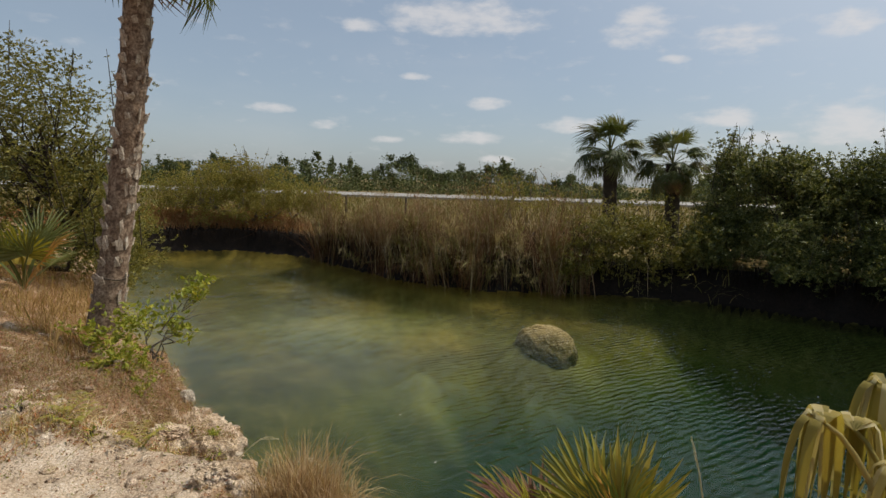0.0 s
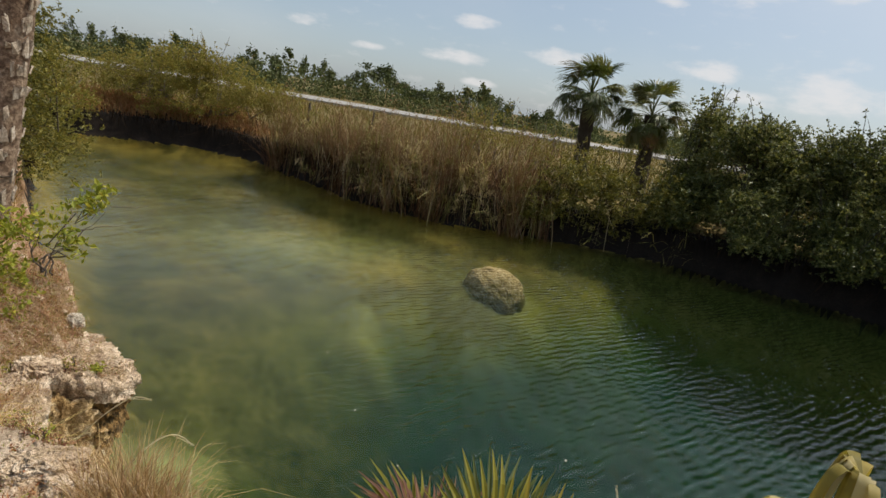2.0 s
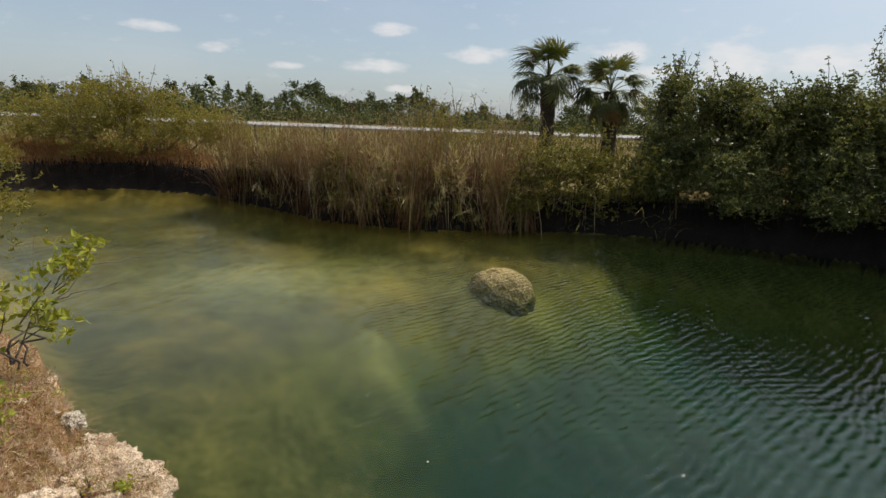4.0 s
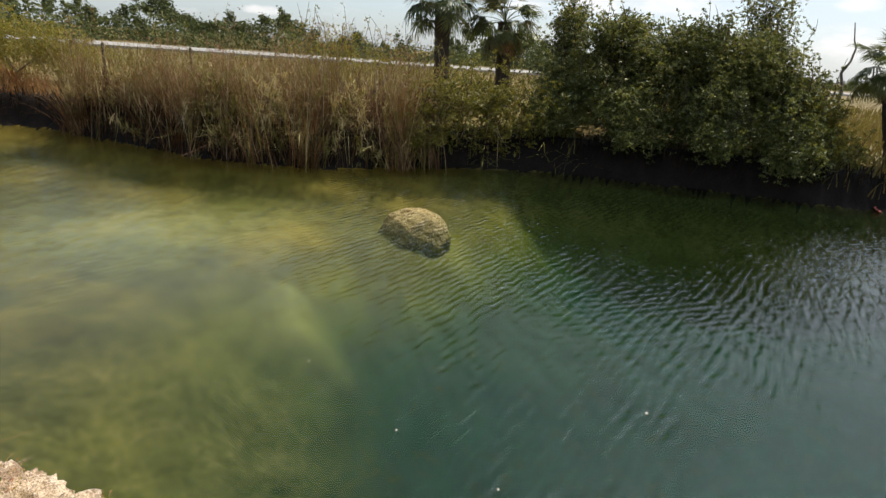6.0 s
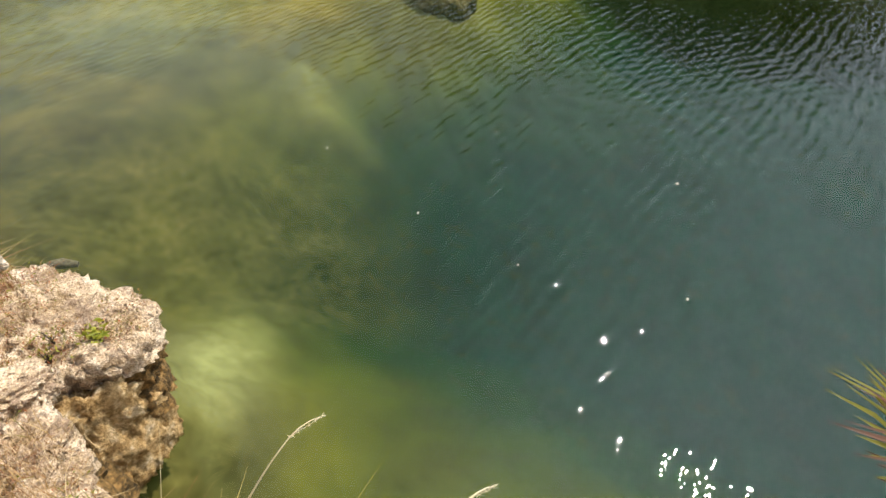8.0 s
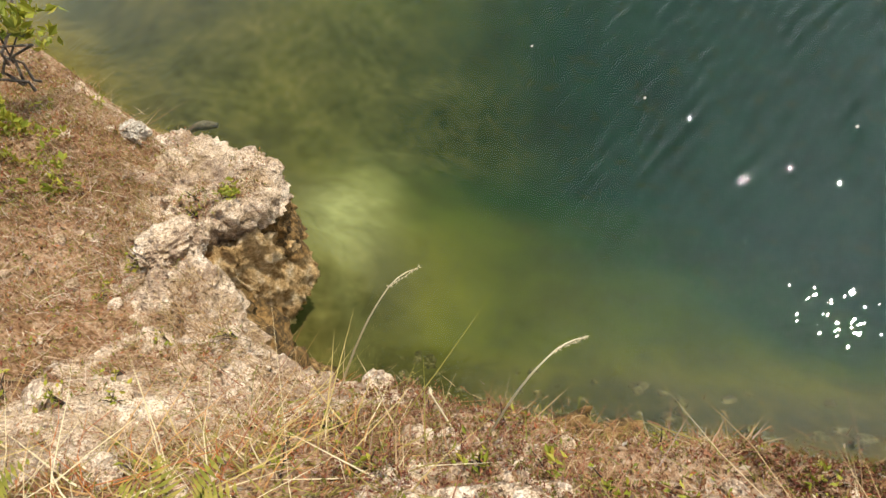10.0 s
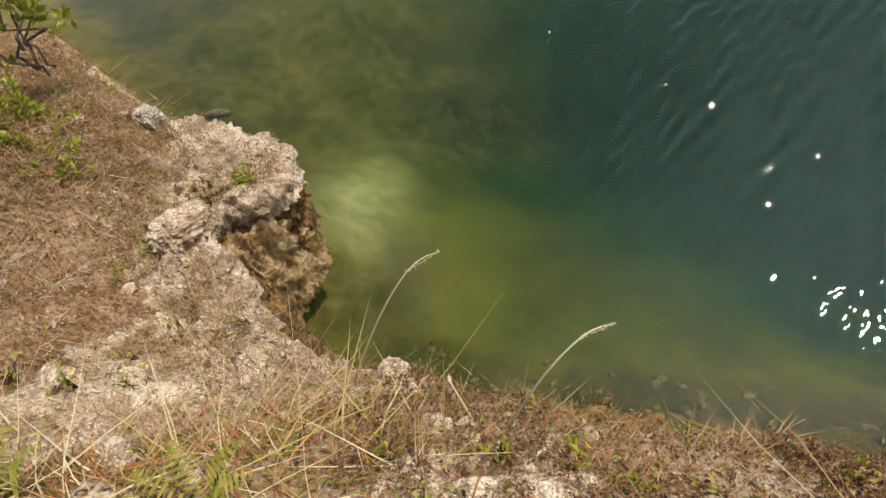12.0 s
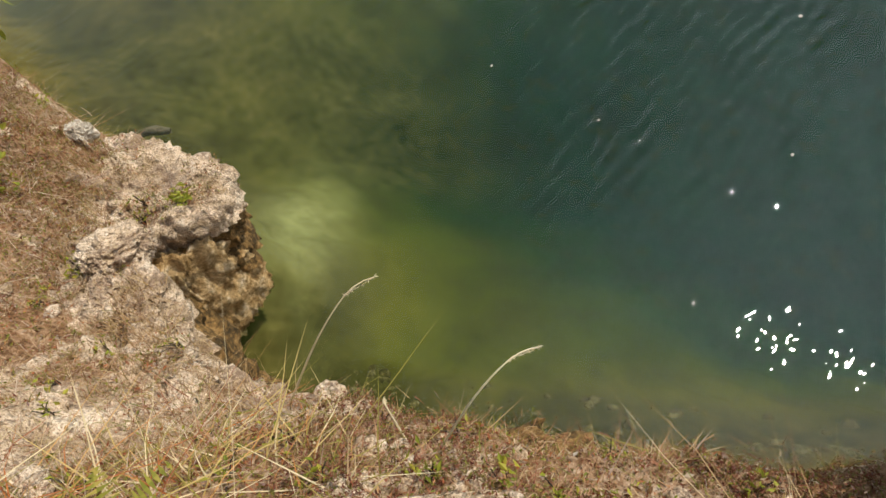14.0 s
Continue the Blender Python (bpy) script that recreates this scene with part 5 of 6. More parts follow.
KEEP_BARE = lambda x, y: fbm(x * 1.1, y * 1.1, 3, 61)
n_pts = scatter(230000, -5.5, 1.8, 0.8, 6.6, 211, lambda x, y, d, r: (d > 0.02) & (d < 3.0) & (across(x, y) < 0.5) & (r.random(len(x)) < np.clip(0.75 - d * 0.16 + 1.3 * KEEP_BARE(x, y), 0.02, 1) * np.where(rocky(x, y) > 0.46, 0.28, 1.0) * np.where((x > -1.15) & (y > 2.2), 0.4, 1.0)))
r = np.random.default_rng(212)
grass = new("dry_grass", blades("dry_grass", n_pts, r.uniform(0.022, 0.058, len(n_pts)) * r.uniform(0.6, 1.5, len(n_pts)) * np.where((n_pts[:, 1] < 2.85) & (n_pts[:, 0] > -2.4), np.where(n_pts[:, 0] > -1.2, 0.4, 0.6), 1.0), r.uniform(0.002, 0.0042, len(n_pts)), 0.65, L_DRY, 3, 1.0, 213))
tagged(grass, "dry straw and russet grass over the limestone bank", "grass", kind="stuff")

k_pts = scatter(84000, -3.8, -1.55, 2.65, 5.1, 223, lambda x, y, d, r: (d > 0.12) & (d < 1.9) & (r.random(len(x)) < np.clip(0.55 + 2.2 * fbm(x * 2.7, y * 2.7, 4, 64), 0.06, 1) * np.where(rocky(x, y) > 0.6, 0.12, 1.0)))
r = np.random.default_rng(224)
grass = new("dry_grass", blades("dry_grass", k_pts, r.uniform(0.025, 0.07, len(k_pts)), r.uniform(0.0025, 0.005, len(k_pts)), 0.75, L_MATTED, 3, 1.0, 225))
tagged(grass, "matted pinkish straw and olive grass behind the ledges", "grass", kind="stuff")

o_pts = scatter(70000, -8, 9, -6, 2.2, 220, lambda x, y, d, r: (d > 0.3) & (d < 9) & (across(x, y) < 0.5) & ((y < 1.5) | (d > 2.4)) & (fbm(x * 0.8, y * 0.8, 3, 67) > -0.12))
grass = new("path_grass", blades("path_grass", o_pts, r.uniform(0.03, 0.13, len(o_pts)), r.uniform(0.004, 0.009, len(o_pts)), 0.7, L_DRY, 2, 1.0, 221))
tagged(grass, "sparse dry grass beside the sandy path", "grass", kind="stuff")

t_pts = scatter(15000, -9, -3.0, 4.2, 9.5, 214, lambda x, y, d, r: (d > 0.1) & (d < 4) & (across(x, y) < 0.5) & (x + 0.35 * (y - 4.5) < -3.2) & (fbm(x * 0.9, y * 0.9, 3, 62) > -0.15))
grass = new("tall_dry_grass", blades("tall_dry_grass", t_pts, r.uniform(0.10, 0.42, len(t_pts)), r.uniform(0.005, 0.012, len(t_pts)), 0.4, L_TALL, 3, 1.0, 215))
tagged(grass, "taller yellow-brown grass round the palm and along the path", "grass", kind="stuff")

c_pts = scatter(150000, -4.2, 1.3, 1.7, 5.6, 218, lambda x, y, d, r: (d > 0.02) & (d < 2.0) & (across(x, y) < 0.5) & (r.random(len(x)) < np.clip(0.75 + 1.6 * fbm(x * 2.3, y * 2.3, 3, 63), 0.03, 1) * np.where(rocky(x, y) > 0.46, 0.2, 1.0)))
c_pts[:, 2] += r.uniform(0.005, 0.055, len(c_pts))
cover = new("ground_cover", leaves("ground_cover", c_pts, np.full(len(c_pts), 0.013), L_COVER, 219, 0.42, 0.3))
tagged(cover, "tiny russet and olive leaves of low ground cover", "ground cover", kind="stuff")

l_pts = scatter(16000, -4.2, 1.2, 1.6, 5.6, 216, lambda x, y, d, r: (d > 0.03) & (d < 2.2) & (r.random(len(x)) < np.where(rocky(x, y) > 0.4, 0.2, 0.8)))
litter = new("leaf_litter", leaves("leaf_litter", l_pts + np.array([0, 0, 0.018]), np.full(len(l_pts), 0.026), L_LITTER, 217, 0.5, 0.0))
tagged(litter, "brown and grey dead leaf litter between the grass", "litter", kind="stuff")


def tuft(x, y, n, h, spread, seed, mat=L_DRY, label="tuft of dry straw-coloured grass at the bank's edge", wide=0.0038, lean=0.5, z=None):
    r = np.random.default_rng(seed)
    p = np.stack([r.normal(0, spread, n), r.normal(0, spread, n), np.zeros(n)], 1)
    if z is None:
        on_land = shore_distance(x + p[:, 0], y + p[:, 1]) > 0.03
        p, n = p[on_land], int(on_land.sum())
        p[:, 2] = np.clip(land(x + p[:, 0], y + p[:, 1]) - ground_z(x, y), -0.3, 0.3)
    ob = new("grass_tuft", blades("grass_tuft", p, h * r.uniform(0.5, 1.2, n), np.full(n, wide), lean, mat, 4, 1.3, seed))
    ob.location = (x, y, ground_z(x, y) - 0.02 if z is None else z)
    tagged(ob, label, "grass", "grass tufts on the bank", "stuff")
    return ob


TUFTS = [(-0.78, 2.66, 260, 0.10, 0.07), (-0.85, 2.5, 200, 0.10, 0.09), (-0.1, 2.32, 260, 0.10, 0.1), (0.15, 2.3, 240, 0.12, 0.1), (-2.45, 4.3, 200, 0.13, 0.12), (-2.2, 3.9, 120, 0.10, 0.08),
         (-2.75, 4.75, 220, 0.18, 0.12), (-3.0, 5.1, 260, 0.25, 0.15), (-3.3, 4.7, 240, 0.22, 0.16), (-2.6, 3.5, 300, 0.15, 0.18), (-1.5, 2.55, 260, 0.12, 0.15), (-1.9, 2.75, 180, 0.12, 0.12),
         (-0.9, 2.55, 220, 0.10, 0.12), (-0.45, 2.3, 200, 0.10, 0.12), (-2.9, 3.9, 300, 0.16, 0.2), (-3.2, 4.3, 300, 0.2, 0.2)]
TUFTS += [(-0.62, 2.14, 300, 0.62, 0.06), (-0.52, 2.10, 240, 0.50, 0.06), (-0.72, 2.12, 220, 0.46, 0.06), (-0.46, 2.16, 160, 0.36, 0.05), (-1.58, 3.12, 150, 0.13, 0.07), (-1.86, 3.4, 150, 0.15, 0.08), (-2.12, 3.78, 160, 0.15, 0.08), (-2.34, 4.12, 170, 0.16, 0.09), (-2.42, 4.5, 170, 0.18, 0.09), (-2.1, 3.2, 140, 0.12, 0.1)]
for i, (x, y, n, h, s) in enumerate(TUFTS):
    tall = h > 0.3
    tuft(x, y, n * 2, h * (0.5 if tall or x <= -1.6 else 0.30), s, 220 + i, L_STRAW if tall else L_DRY, lean=0.26 if tall else 0.5)


r = np.random.default_rng(540)
for i in range(20):
    x = -2.3 + 2.5 * (i + r.random()) / 20
    tuft(x, r.uniform(2.52, 2.66) + 0.3 * max(0.0, -0.6 - x) * (x > -1.4) + 0.24 * (x <= -1.4), 320, r.uniform(0.03, 0.055) * (1.0 if x < -1.2 else 0.6), 0.075, 541 + i, L_DRY, "fine straw and green grass matted on the bank", 0.0026, 0.9)
for i in range(16):
    x = -2.35 + 2.2 * (i + r.random()) / 16
    tuft(x, r.uniform(2.50, 2.62) + 0.2 * max(0.0, -0.6 - x) * (x > -1.4) + 0.16 * (x <= -1.4), 150, r.uniform(0.06, 0.10) * (1.4 if x < -1.2 else 0.4), 0.07, 581 + i, L_FRESH if x < -1.2 else L_DRY, "curved green, orange and straw grass blades", 0.0052, 0.85)
for i, (x, y) in enumerate([(-2.24, 4.0), (-2.3, 4.25), (-2.14, 3.9), (-2.2, 3.62), (-2.02, 3.5), (-1.95, 3.12), (-1.66, 2.92), (-1.8, 3.02), (-1.45, 2.86), (-2.32, 3.75)]):
    tuft(x, y, 130, 0.075, 0.06, 520 + i, L_DRY, "short brown grass caught in the limestone's hollows", 0.0032, 0.8, stand_z(x, y) - 0.01)

for i, (x, y) in enumerate([(-2.28, 4.35), (-2.22, 4.12), (-2.12, 3.95), (-2.05, 3.72), (-1.92, 3.55), (-1.86, 3.36), (-1.75, 3.22), (-1.62, 3.06), (-1.52, 2.96), (-1.42, 2.88), (-1.98, 3.42), (-2.3, 3.9)]):
    tuft(x, y, 70, r.uniform(0.08, 0.13), 0.045, 610 + i, L_STRAW, "thin straw tuft on the brink of the bank", 0.003, 0.5, stand_z(x, y) - 0.01)

h_pts = scatter(9000, -4.0, 0.7, 1.9, 5.2, 531, lambda x, y, d, r: (d > 0.05) & (d < 1.6) & (r.random(len(x)) < np.clip(0.5 + 1.9 * fbm(x * 2.9, y * 2.9, 3, 66), 0.02, 1) * np.where(rocky(x, y) > 0.46, 0.15, 1.0)))
r = np.random.default_rng(532)
rise = np.linspace(0.1, 1.0, 12)[None, :, None] * r.uniform(0.03, 0.085, (len(h_pts), 1, 1)) * np.concatenate([r.normal(0, 0.35, (len(h_pts), 1, 2)), np.ones((len(h_pts), 1, 1))], 2)
herb = (h_pts[:, None] + rise + r.normal(0, 0.004, (len(h_pts), 12, 3))).reshape(-1, 3)
herbs = new("low_herbs", leaves("low_herbs", herb, np.full(len(herb), 0.016), L_COVER, 533, 0.35, 0.5))
tagged(herbs, "low herbs with tiny red, olive and straw leaves", "herbs", kind="stuff")


b_pts = scatter(26000, -1.35, 1.5, 2.1, 3.1, 537, lambda x, y, d, r: (d > 0.01) & (d < 0.55) & (across(x, y) < 0.5) & (r.random(len(x)) < np.clip(0.55 + 1.6 * fbm(x * 4.1, y * 4.1, 3, 69), 0.05, 1)))
r = np.random.default_rng(538)
rise = np.linspace(0.1, 1.0, 9)[None, :, None] * r.uniform(0.018, 0.055, (len(b_pts), 1, 1)) * np.concatenate([r.normal(0, 0.45, (len(b_pts), 1, 2)), np.ones((len(b_pts), 1, 1))], 2)
mat_leaf = (b_pts[:, None] + rise + r.normal(0, 0.003, (len(b_pts), 9, 3))).reshape(-1, 3)
tagged(new("low_herbs", leaves("low_herbs", mat_leaf, np.full(len(mat_leaf), 0.012), L_BRINK, 539, 0.34, 0.4)), "low mat of reddish-brown herbs along the brink", "herbs", kind="stuff")


r = np.random.default_rng(534)
top_pts = []
while len(top_pts) < 190:
    x, y = r.uniform(-2.5, -1.35), r.uniform(2.75, 4.7)
    if any(inside(x, y, c[0]) for c in CRAGS) and fbm(np.array([x * 3.4]), np.array([y * 3.4]), 3, 68)[0] + 0.35 * (-1.75 - x) > 0.02:
        top_pts.append((x, y, stand_z(x, y)))
top_pts = np.array(top_pts)
sprout = np.repeat(top_pts, 16, 0) + r.normal(0, 0.018, (len(top_pts) * 16, 3)) * [1, 1, 0.8] + [0, 0, 0.02]
tagged(new("low_herbs", leaves("low_herbs", sprout, np.full(len(sprout), 0.015), L_COVER, 535, 0.35, 0.5)), "tiny red, brown and olive herbs rooted on the limestone ledges", "herbs", kind="stuff")
crown_pts = np.repeat(top_pts, 7, 0) + r.normal(0, 0.022, (len(top_pts) * 7, 3)) * [1, 1, 0]
tagged(new("dry_grass", blades("dry_grass", crown_pts, r.uniform(0.02, 0.055, len(crown_pts)), r.uniform(0.002, 0.004, len(crown_pts)), 0.8, L_DRY, 3, 1.0, 536)), "short dry grass growing on the limestone ledges", "grass", kind="stuff")


def weed(x, y, n, size, seed, mat, label, tall=0.06, z=None):
    r = np.random.default_rng(seed)
    root = tagged(new("weed"), label, "plant", "small green plants on the bank")
    root.location = (x, y, ground_z(x, y) + 0.01 if z is None else z)
    p = np.stack([r.normal(0, 0.028, n), r.normal(0, 0.028, n), r.uniform(0.0, tall, n)], 1)
    part("foliage", leaves("foliage", p, np.full(n, size), mat, seed, 0.45, 0.5), root)
    v = [tube([(0, 0, -0.03), (q[0] * 0.5, q[1] * 0.5, q[2] * 0.6), tuple(q)], [0.0025, 0.002, 0.001], 4) for q in p[:8]]
    tagged(part("stem_tangle", join_tubes("stem_tangle", v, M_DARKBARK), root), kind="stuff")


WEEDS = [(-1.98, 4.32, 0.03), (-2.1, 4.12, 0.025), (-2.15, 3.78, 0.03), (-2.0, 3.35, 0.028), (-2.05, 3.05, 0.03), (-1.75, 2.78, 0.03), (-1.45, 2.72, 0.028), (-1.02, 2.62, 0.035), (-0.88, 2.58, 0.035),
         (-1.25, 2.66, 0.03), (-2.3, 2.82, 0.03), (-2.45, 3.55, 0.028), (-0.6, 2.45, 0.03), (-2.62, 4.75, 0.04), (-2.5, 4.9, 0.045), (-2.75, 4.55, 0.04), (-0.75, 2.5, 0.03), (-0.3, 2.4, 0.03), (-1.35, 2.8, 0.022), (-1.15, 2.84, 0.02), (-0.95, 2.74, 0.022), (-0.55, 2.6, 0.024), (-1.6, 2.9, 0.022), (-2.2, 3.1, 0.022), (-0.2, 2.55, 0.022), (0.1, 2.45, 0.024), (-1.8, 2.6, 0.03), (-1.15, 2.5, 0.03)]
for i, (x, y, size) in enumerate(WEEDS):
    weed(x, y, 30, size * 0.75, 400 + i, L_BRIGHT, "small fresh yellow-green plant rooted in the dry bank")


for i, (x, y, z, size, n) in enumerate([(x, y, stand_z(x, y) + 0.01, size, n) for x, y, size, n in [(-1.835, 4.085, 0.032, 70), (-2.0, 4.12, 0.018, 20), (-1.99, 4.0, 0.018, 26), (-2.16, 3.76, 0.024, 40), (-2.25, 3.62, 0.022, 30), (-2.04, 3.2, 0.02, 20), (-1.98, 3.06, 0.02, 22), (-1.76, 3.3, 0.018, 16)]]):
    weed(x, y, n, size, 450 + i, L_BRIGHT, "bright green plant growing in a hollow of the ledge", 0.05, z)


def fern(x, y, seed):
    r = np.random.default_rng(seed)
    root = tagged(new("fern"), "small yellow-green fern in dry grass", "fern", "ferns on the bank")
    root.location = (x, y, ground_z(x, y))
    for k in range(7):
        a, ln = k * 0.9 + r.normal(0, 0.2), r.uniform(0.10, 0.16)
        d = np.array([math.cos(a), math.sin(a), 0])
        side = np.array([-d[1], d[0], 0])
        vs, fs = [], []
        for j in range(12):
            s = j / 12
            c = d * ln * s + np.array([0, 0, 0.09 * math.sin(2.2 * s)])
            w = 0.03 * math.sin(math.pi * (0.15 + 0.85 * s)) + 0.004
            for sg in (-1, 1):
                o = len(vs)
                vs += [c, c + side * sg * w + d * 0.006, c + d * 0.009]
                fs.append((o, o + 1, o + 2))
        part("frond", mesh_of("frond", np.array(vs), np.array(fs), L_FERN), root)


fern(-1.95, 2.72, 430)
fern(-2.05, 2.80, 431)
fern(-1.55, 2.62, 432)


def grass_stalk(foot, tip, bow, seed):
    foot, tip = np.array(foot, float), np.array(tip, float)
    root = tagged(new("grass_stalk"), "tall bleached grass stalk bending over the water", "grass", "tall dry stalks")
    root.location = foot
    s = np.linspace(0, 1, 14)[:, None]
    p = s * (tip - foot) + np.array([0, 0, bow]) * np.sin(np.pi * s ** 1.15)
    p[-4:, 2] -= np.array([0.0, 0.008, 0.026, 0.055])
    v, f = tube(p, np.linspace(0.0036, 0.0013, 14), 6)
    part("stem", mesh_of("stem", v, f, L_STALK, True), root)
    d = (p[-1] - p[-4])
    q = p[-4] + d * np.linspace(0, 1.1, 36)[:, None] + np.random.default_rng(seed).normal(0, 0.0012, (36, 3))
    part("seed_head", leaves("seed_head", q, np.full(36, 0.013), L_STALK, seed, 0.2), root)


L_STALK = foliage("bleached_stalk", [(0.0, (0.70, 0.58, 0.38)), (1.0, (0.86, 0.77, 0.56))], 0.3, 0.6, 0.2)
grass_stalk((-1.40, 2.98, 1.02), (-1.04, 3.13, 1.36), 0.05, 241)
grass_stalk((-1.03, 2.68, 1.08), (-0.70, 2.80, 1.38), 0.10, 242)
grass_stalk((-1.08, 2.74, 1.06), (-1.10, 2.84, 1.24), 0.03, 243)


# ---- near bank: palm, sapling, palmettos ----
trunk_root, line, rad = sabal("palm_tree", "tall cabbage palm, grey-brown trunk with peeling bark", (-3.36, 5.2, 1.32), (-2.88, 5.3, 5.6), 0.122, 26, 1.0, 75, M_BARK, low=-88)


def boots(root, line, rad, count, seed):
    """Old leaf bases that peel off the trunk."""
    r = np.random.default_rng(seed)
    for i in range(count):
        s = r.uniform(0.08, 0.86)
        k = int(s * (len(line) - 1))
        c, q = line[k], rad[k]
        a = i * 2.399 + r.normal(0, 0.3)
        w, h = r.uniform(0.014, 0.038), r.uniform(0.025, 0.085)
        if s > 0.5 and r.random() < 0.5:
            w, h = w * 0.6, h * 0.6
        bm = bmesh.new()
        k1, k2, k3 = r.uniform(0.25, 1.0, 3)
        pr = [(-w, 0, -h * k1), (w * k2, 0, -h), (w * 0.8 * k3, 0.008 + 0.03 * r.random(), h * k2), (-w * 0.75, 0.006 + 0.022 * r.random(), h * k3)]
        lo = [bm.verts.new((x, y - 0.004, z)) for x, y, z in pr]
        hi = [bm.verts.new((x * 0.9, y + 0.010, z)) for x, y, z in pr]
        bm.faces.new(hi)
        for j in range(4):
            bm.faces.new((lo[j], lo[(j + 1) % 4], hi[(j + 1) % 4], hi[j]))
        bmesh.ops.recalc_face_normals(bm, faces=bm.faces)
        ob = part("leaf_base", bm, root, "", M_BOOT)
        ob.matrix_local = Matrix.Translation(Vector(c)) @ pose(0, 0, 0, 0, 0, math.degrees(a) - 90) @ Matrix.Translation((0, q * 0.97, 0))


boots(trunk_root, line, rad, 240, 251)


def wire_band(z):
    k = int(np.argmin(np.abs(line[:, 2] - z)))
    a = np.linspace(0, 2 * np.pi, 24)
    p = np.stack([line[k, 0] + np.cos(a) * rad[k] * 1.06, line[k, 1] + np.sin(a) * rad[k] * 1.06, line[k, 2] + 0.012 * np.sin(3 * a)], 1)
    v, f = tube(p, np.full(24, 0.006), 5)
    part("band", mesh_of("band", v, f, M_DARKBARK, True), trunk_root, "dark band round the trunk")


wire_band(0.48)

broadleaf("sapling", "thin sapling with yellow-green leaves beside the palm trunk", "sapling", (-2.72, 4.92, 1.12),
          [(-2.55, 4.9, 1.5, 0.22, 0.2, 0.2), (-2.3, 4.85, 1.8, 0.10, 0.1, 0.14), (-2.8, 4.8, 1.55, 0.2, 0.2, 0.15)], 75, 0.055, L_BRIGHT, M_GREYWOOD, 261, 0.07, 0.5, hollow=0.2, stems=4, thin=0.42)
broadleaf("shrub", "low yellow-green seedling growth at the trunk's foot", "shrub", (-3.2, 4.75, 1.25),
          [(-3.25, 4.75, 1.42, 0.25, 0.2, 0.14), (-2.95, 4.8, 1.35, 0.2, 0.15, 0.12)], 110, 0.055, L_BRIGHT, M_GREYWOOD, 262, 0.08, 0.5, hollow=0.2, stems=4, thin=0.4)
broadleaf("shrub", "leafy yellow-green sprig at the bank's edge", "shrub", (-2.78, 4.35, 1.12),
          [(-2.76, 4.36, 1.32, 0.10, 0.10, 0.12), (-2.68, 4.5, 1.25, 0.08, 0.08, 0.08), (-2.84, 4.25, 1.25, 0.08, 0.08, 0.08)], 80, 0.045, L_BRIGHT, M_GREYWOOD, 266, 0.06, 0.5, hollow=0.2, stems=4, thin=0.35)


broadleaf("shrub", "straggling brown-twigged shrub with a few yellow-green leaves", "shrub", (-2.66, 4.24, 1.12),
          [(-2.62, 4.28, 1.25, 0.10, 0.12, 0.10), (-2.50, 4.16, 1.2, 0.08, 0.10, 0.06), (-2.66, 4.46, 1.3, 0.12, 0.10, 0.10)], 100, 0.036, L_BRIGHT, M_GREYWOOD, 267, 0.06, 0.5, hollow=0.2, stems=5, thin=0.3)


def bare_twig():
    root = tagged(new("dead_branch"), "bare grey twigs reaching over the water beside the palm", "branch")
    root.location = (-3.0, 5.35, 1.15)
    for i, (a, b, r0) in enumerate([((0, 0, -0.1), (0.42, 0.3, 0.42), 0.010), ((0.2, 0.14, 0.2), (0.62, 0.22, 0.30), 0.006), ((0.3, 0.2, 0.3), (0.5, 0.5, 0.62), 0.005), ((0.1, 0.08, 0.1), (0.05, 0.4, 0.6), 0.006), ((0.42, 0.3, 0.42), (0.75, 0.42, 0.44), 0.005)]):
        v, f = bough(a, b, r0, 0.0015, 571 + i, 6, 0.05)
        part("twig", mesh_of("twig", v, f, M_GREYWOOD, True), root)


bare_twig()
broadleaf("tree", "bushy small-leaved tree behind the palm trunk", "tree", (-6.6, 8.8, 1.3),
          [(-6.4, 8.8, 3.4, 1.1, 1.0, 1.0), (-7.5, 9.2, 3.8, 1.3, 1.2, 1.1), (-5.6, 8.8, 2.6, 0.8, 0.8, 0.8), (-6.6, 8.4, 2.0, 1.2, 0.8, 0.7), (-5.3, 8.6, 1.6, 0.6, 0.6, 0.5)],
          42000, 0.055, L_MID, M_DARKBARK, 263, 0.15, 0.42, sprigs=26, k=70)
broadleaf("tree", "dense green tree further along the near bank", "tree", (-8.6, 7.6, 1.3),
          [(-8.6, 7.6, 3.2, 1.3, 1.3, 1.3), (-9.6, 8.4, 2.6, 1.3, 1.3, 1.3), (-8.0, 7.2, 2.0, 0.9, 0.8, 0.7)], 20000, 0.065, L_MID, M_DARKBARK, 264, 0.17, 0.42, k=70)
broadleaf("shrub", "overhanging shrub with small leaves on the near shore", "shrub", (-6.1, 9.6, 1.0),
          [(-5.9, 9.6, 1.6, 0.7, 0.8, 0.6), (-5.55, 9.3, 1.15, 0.4, 0.5, 0.3), (-6.8, 10.6, 1.5, 0.8, 0.8, 0.7)], 7000, 0.055, L_MID, M_DARKBARK, 265, 0.15, 0.42)


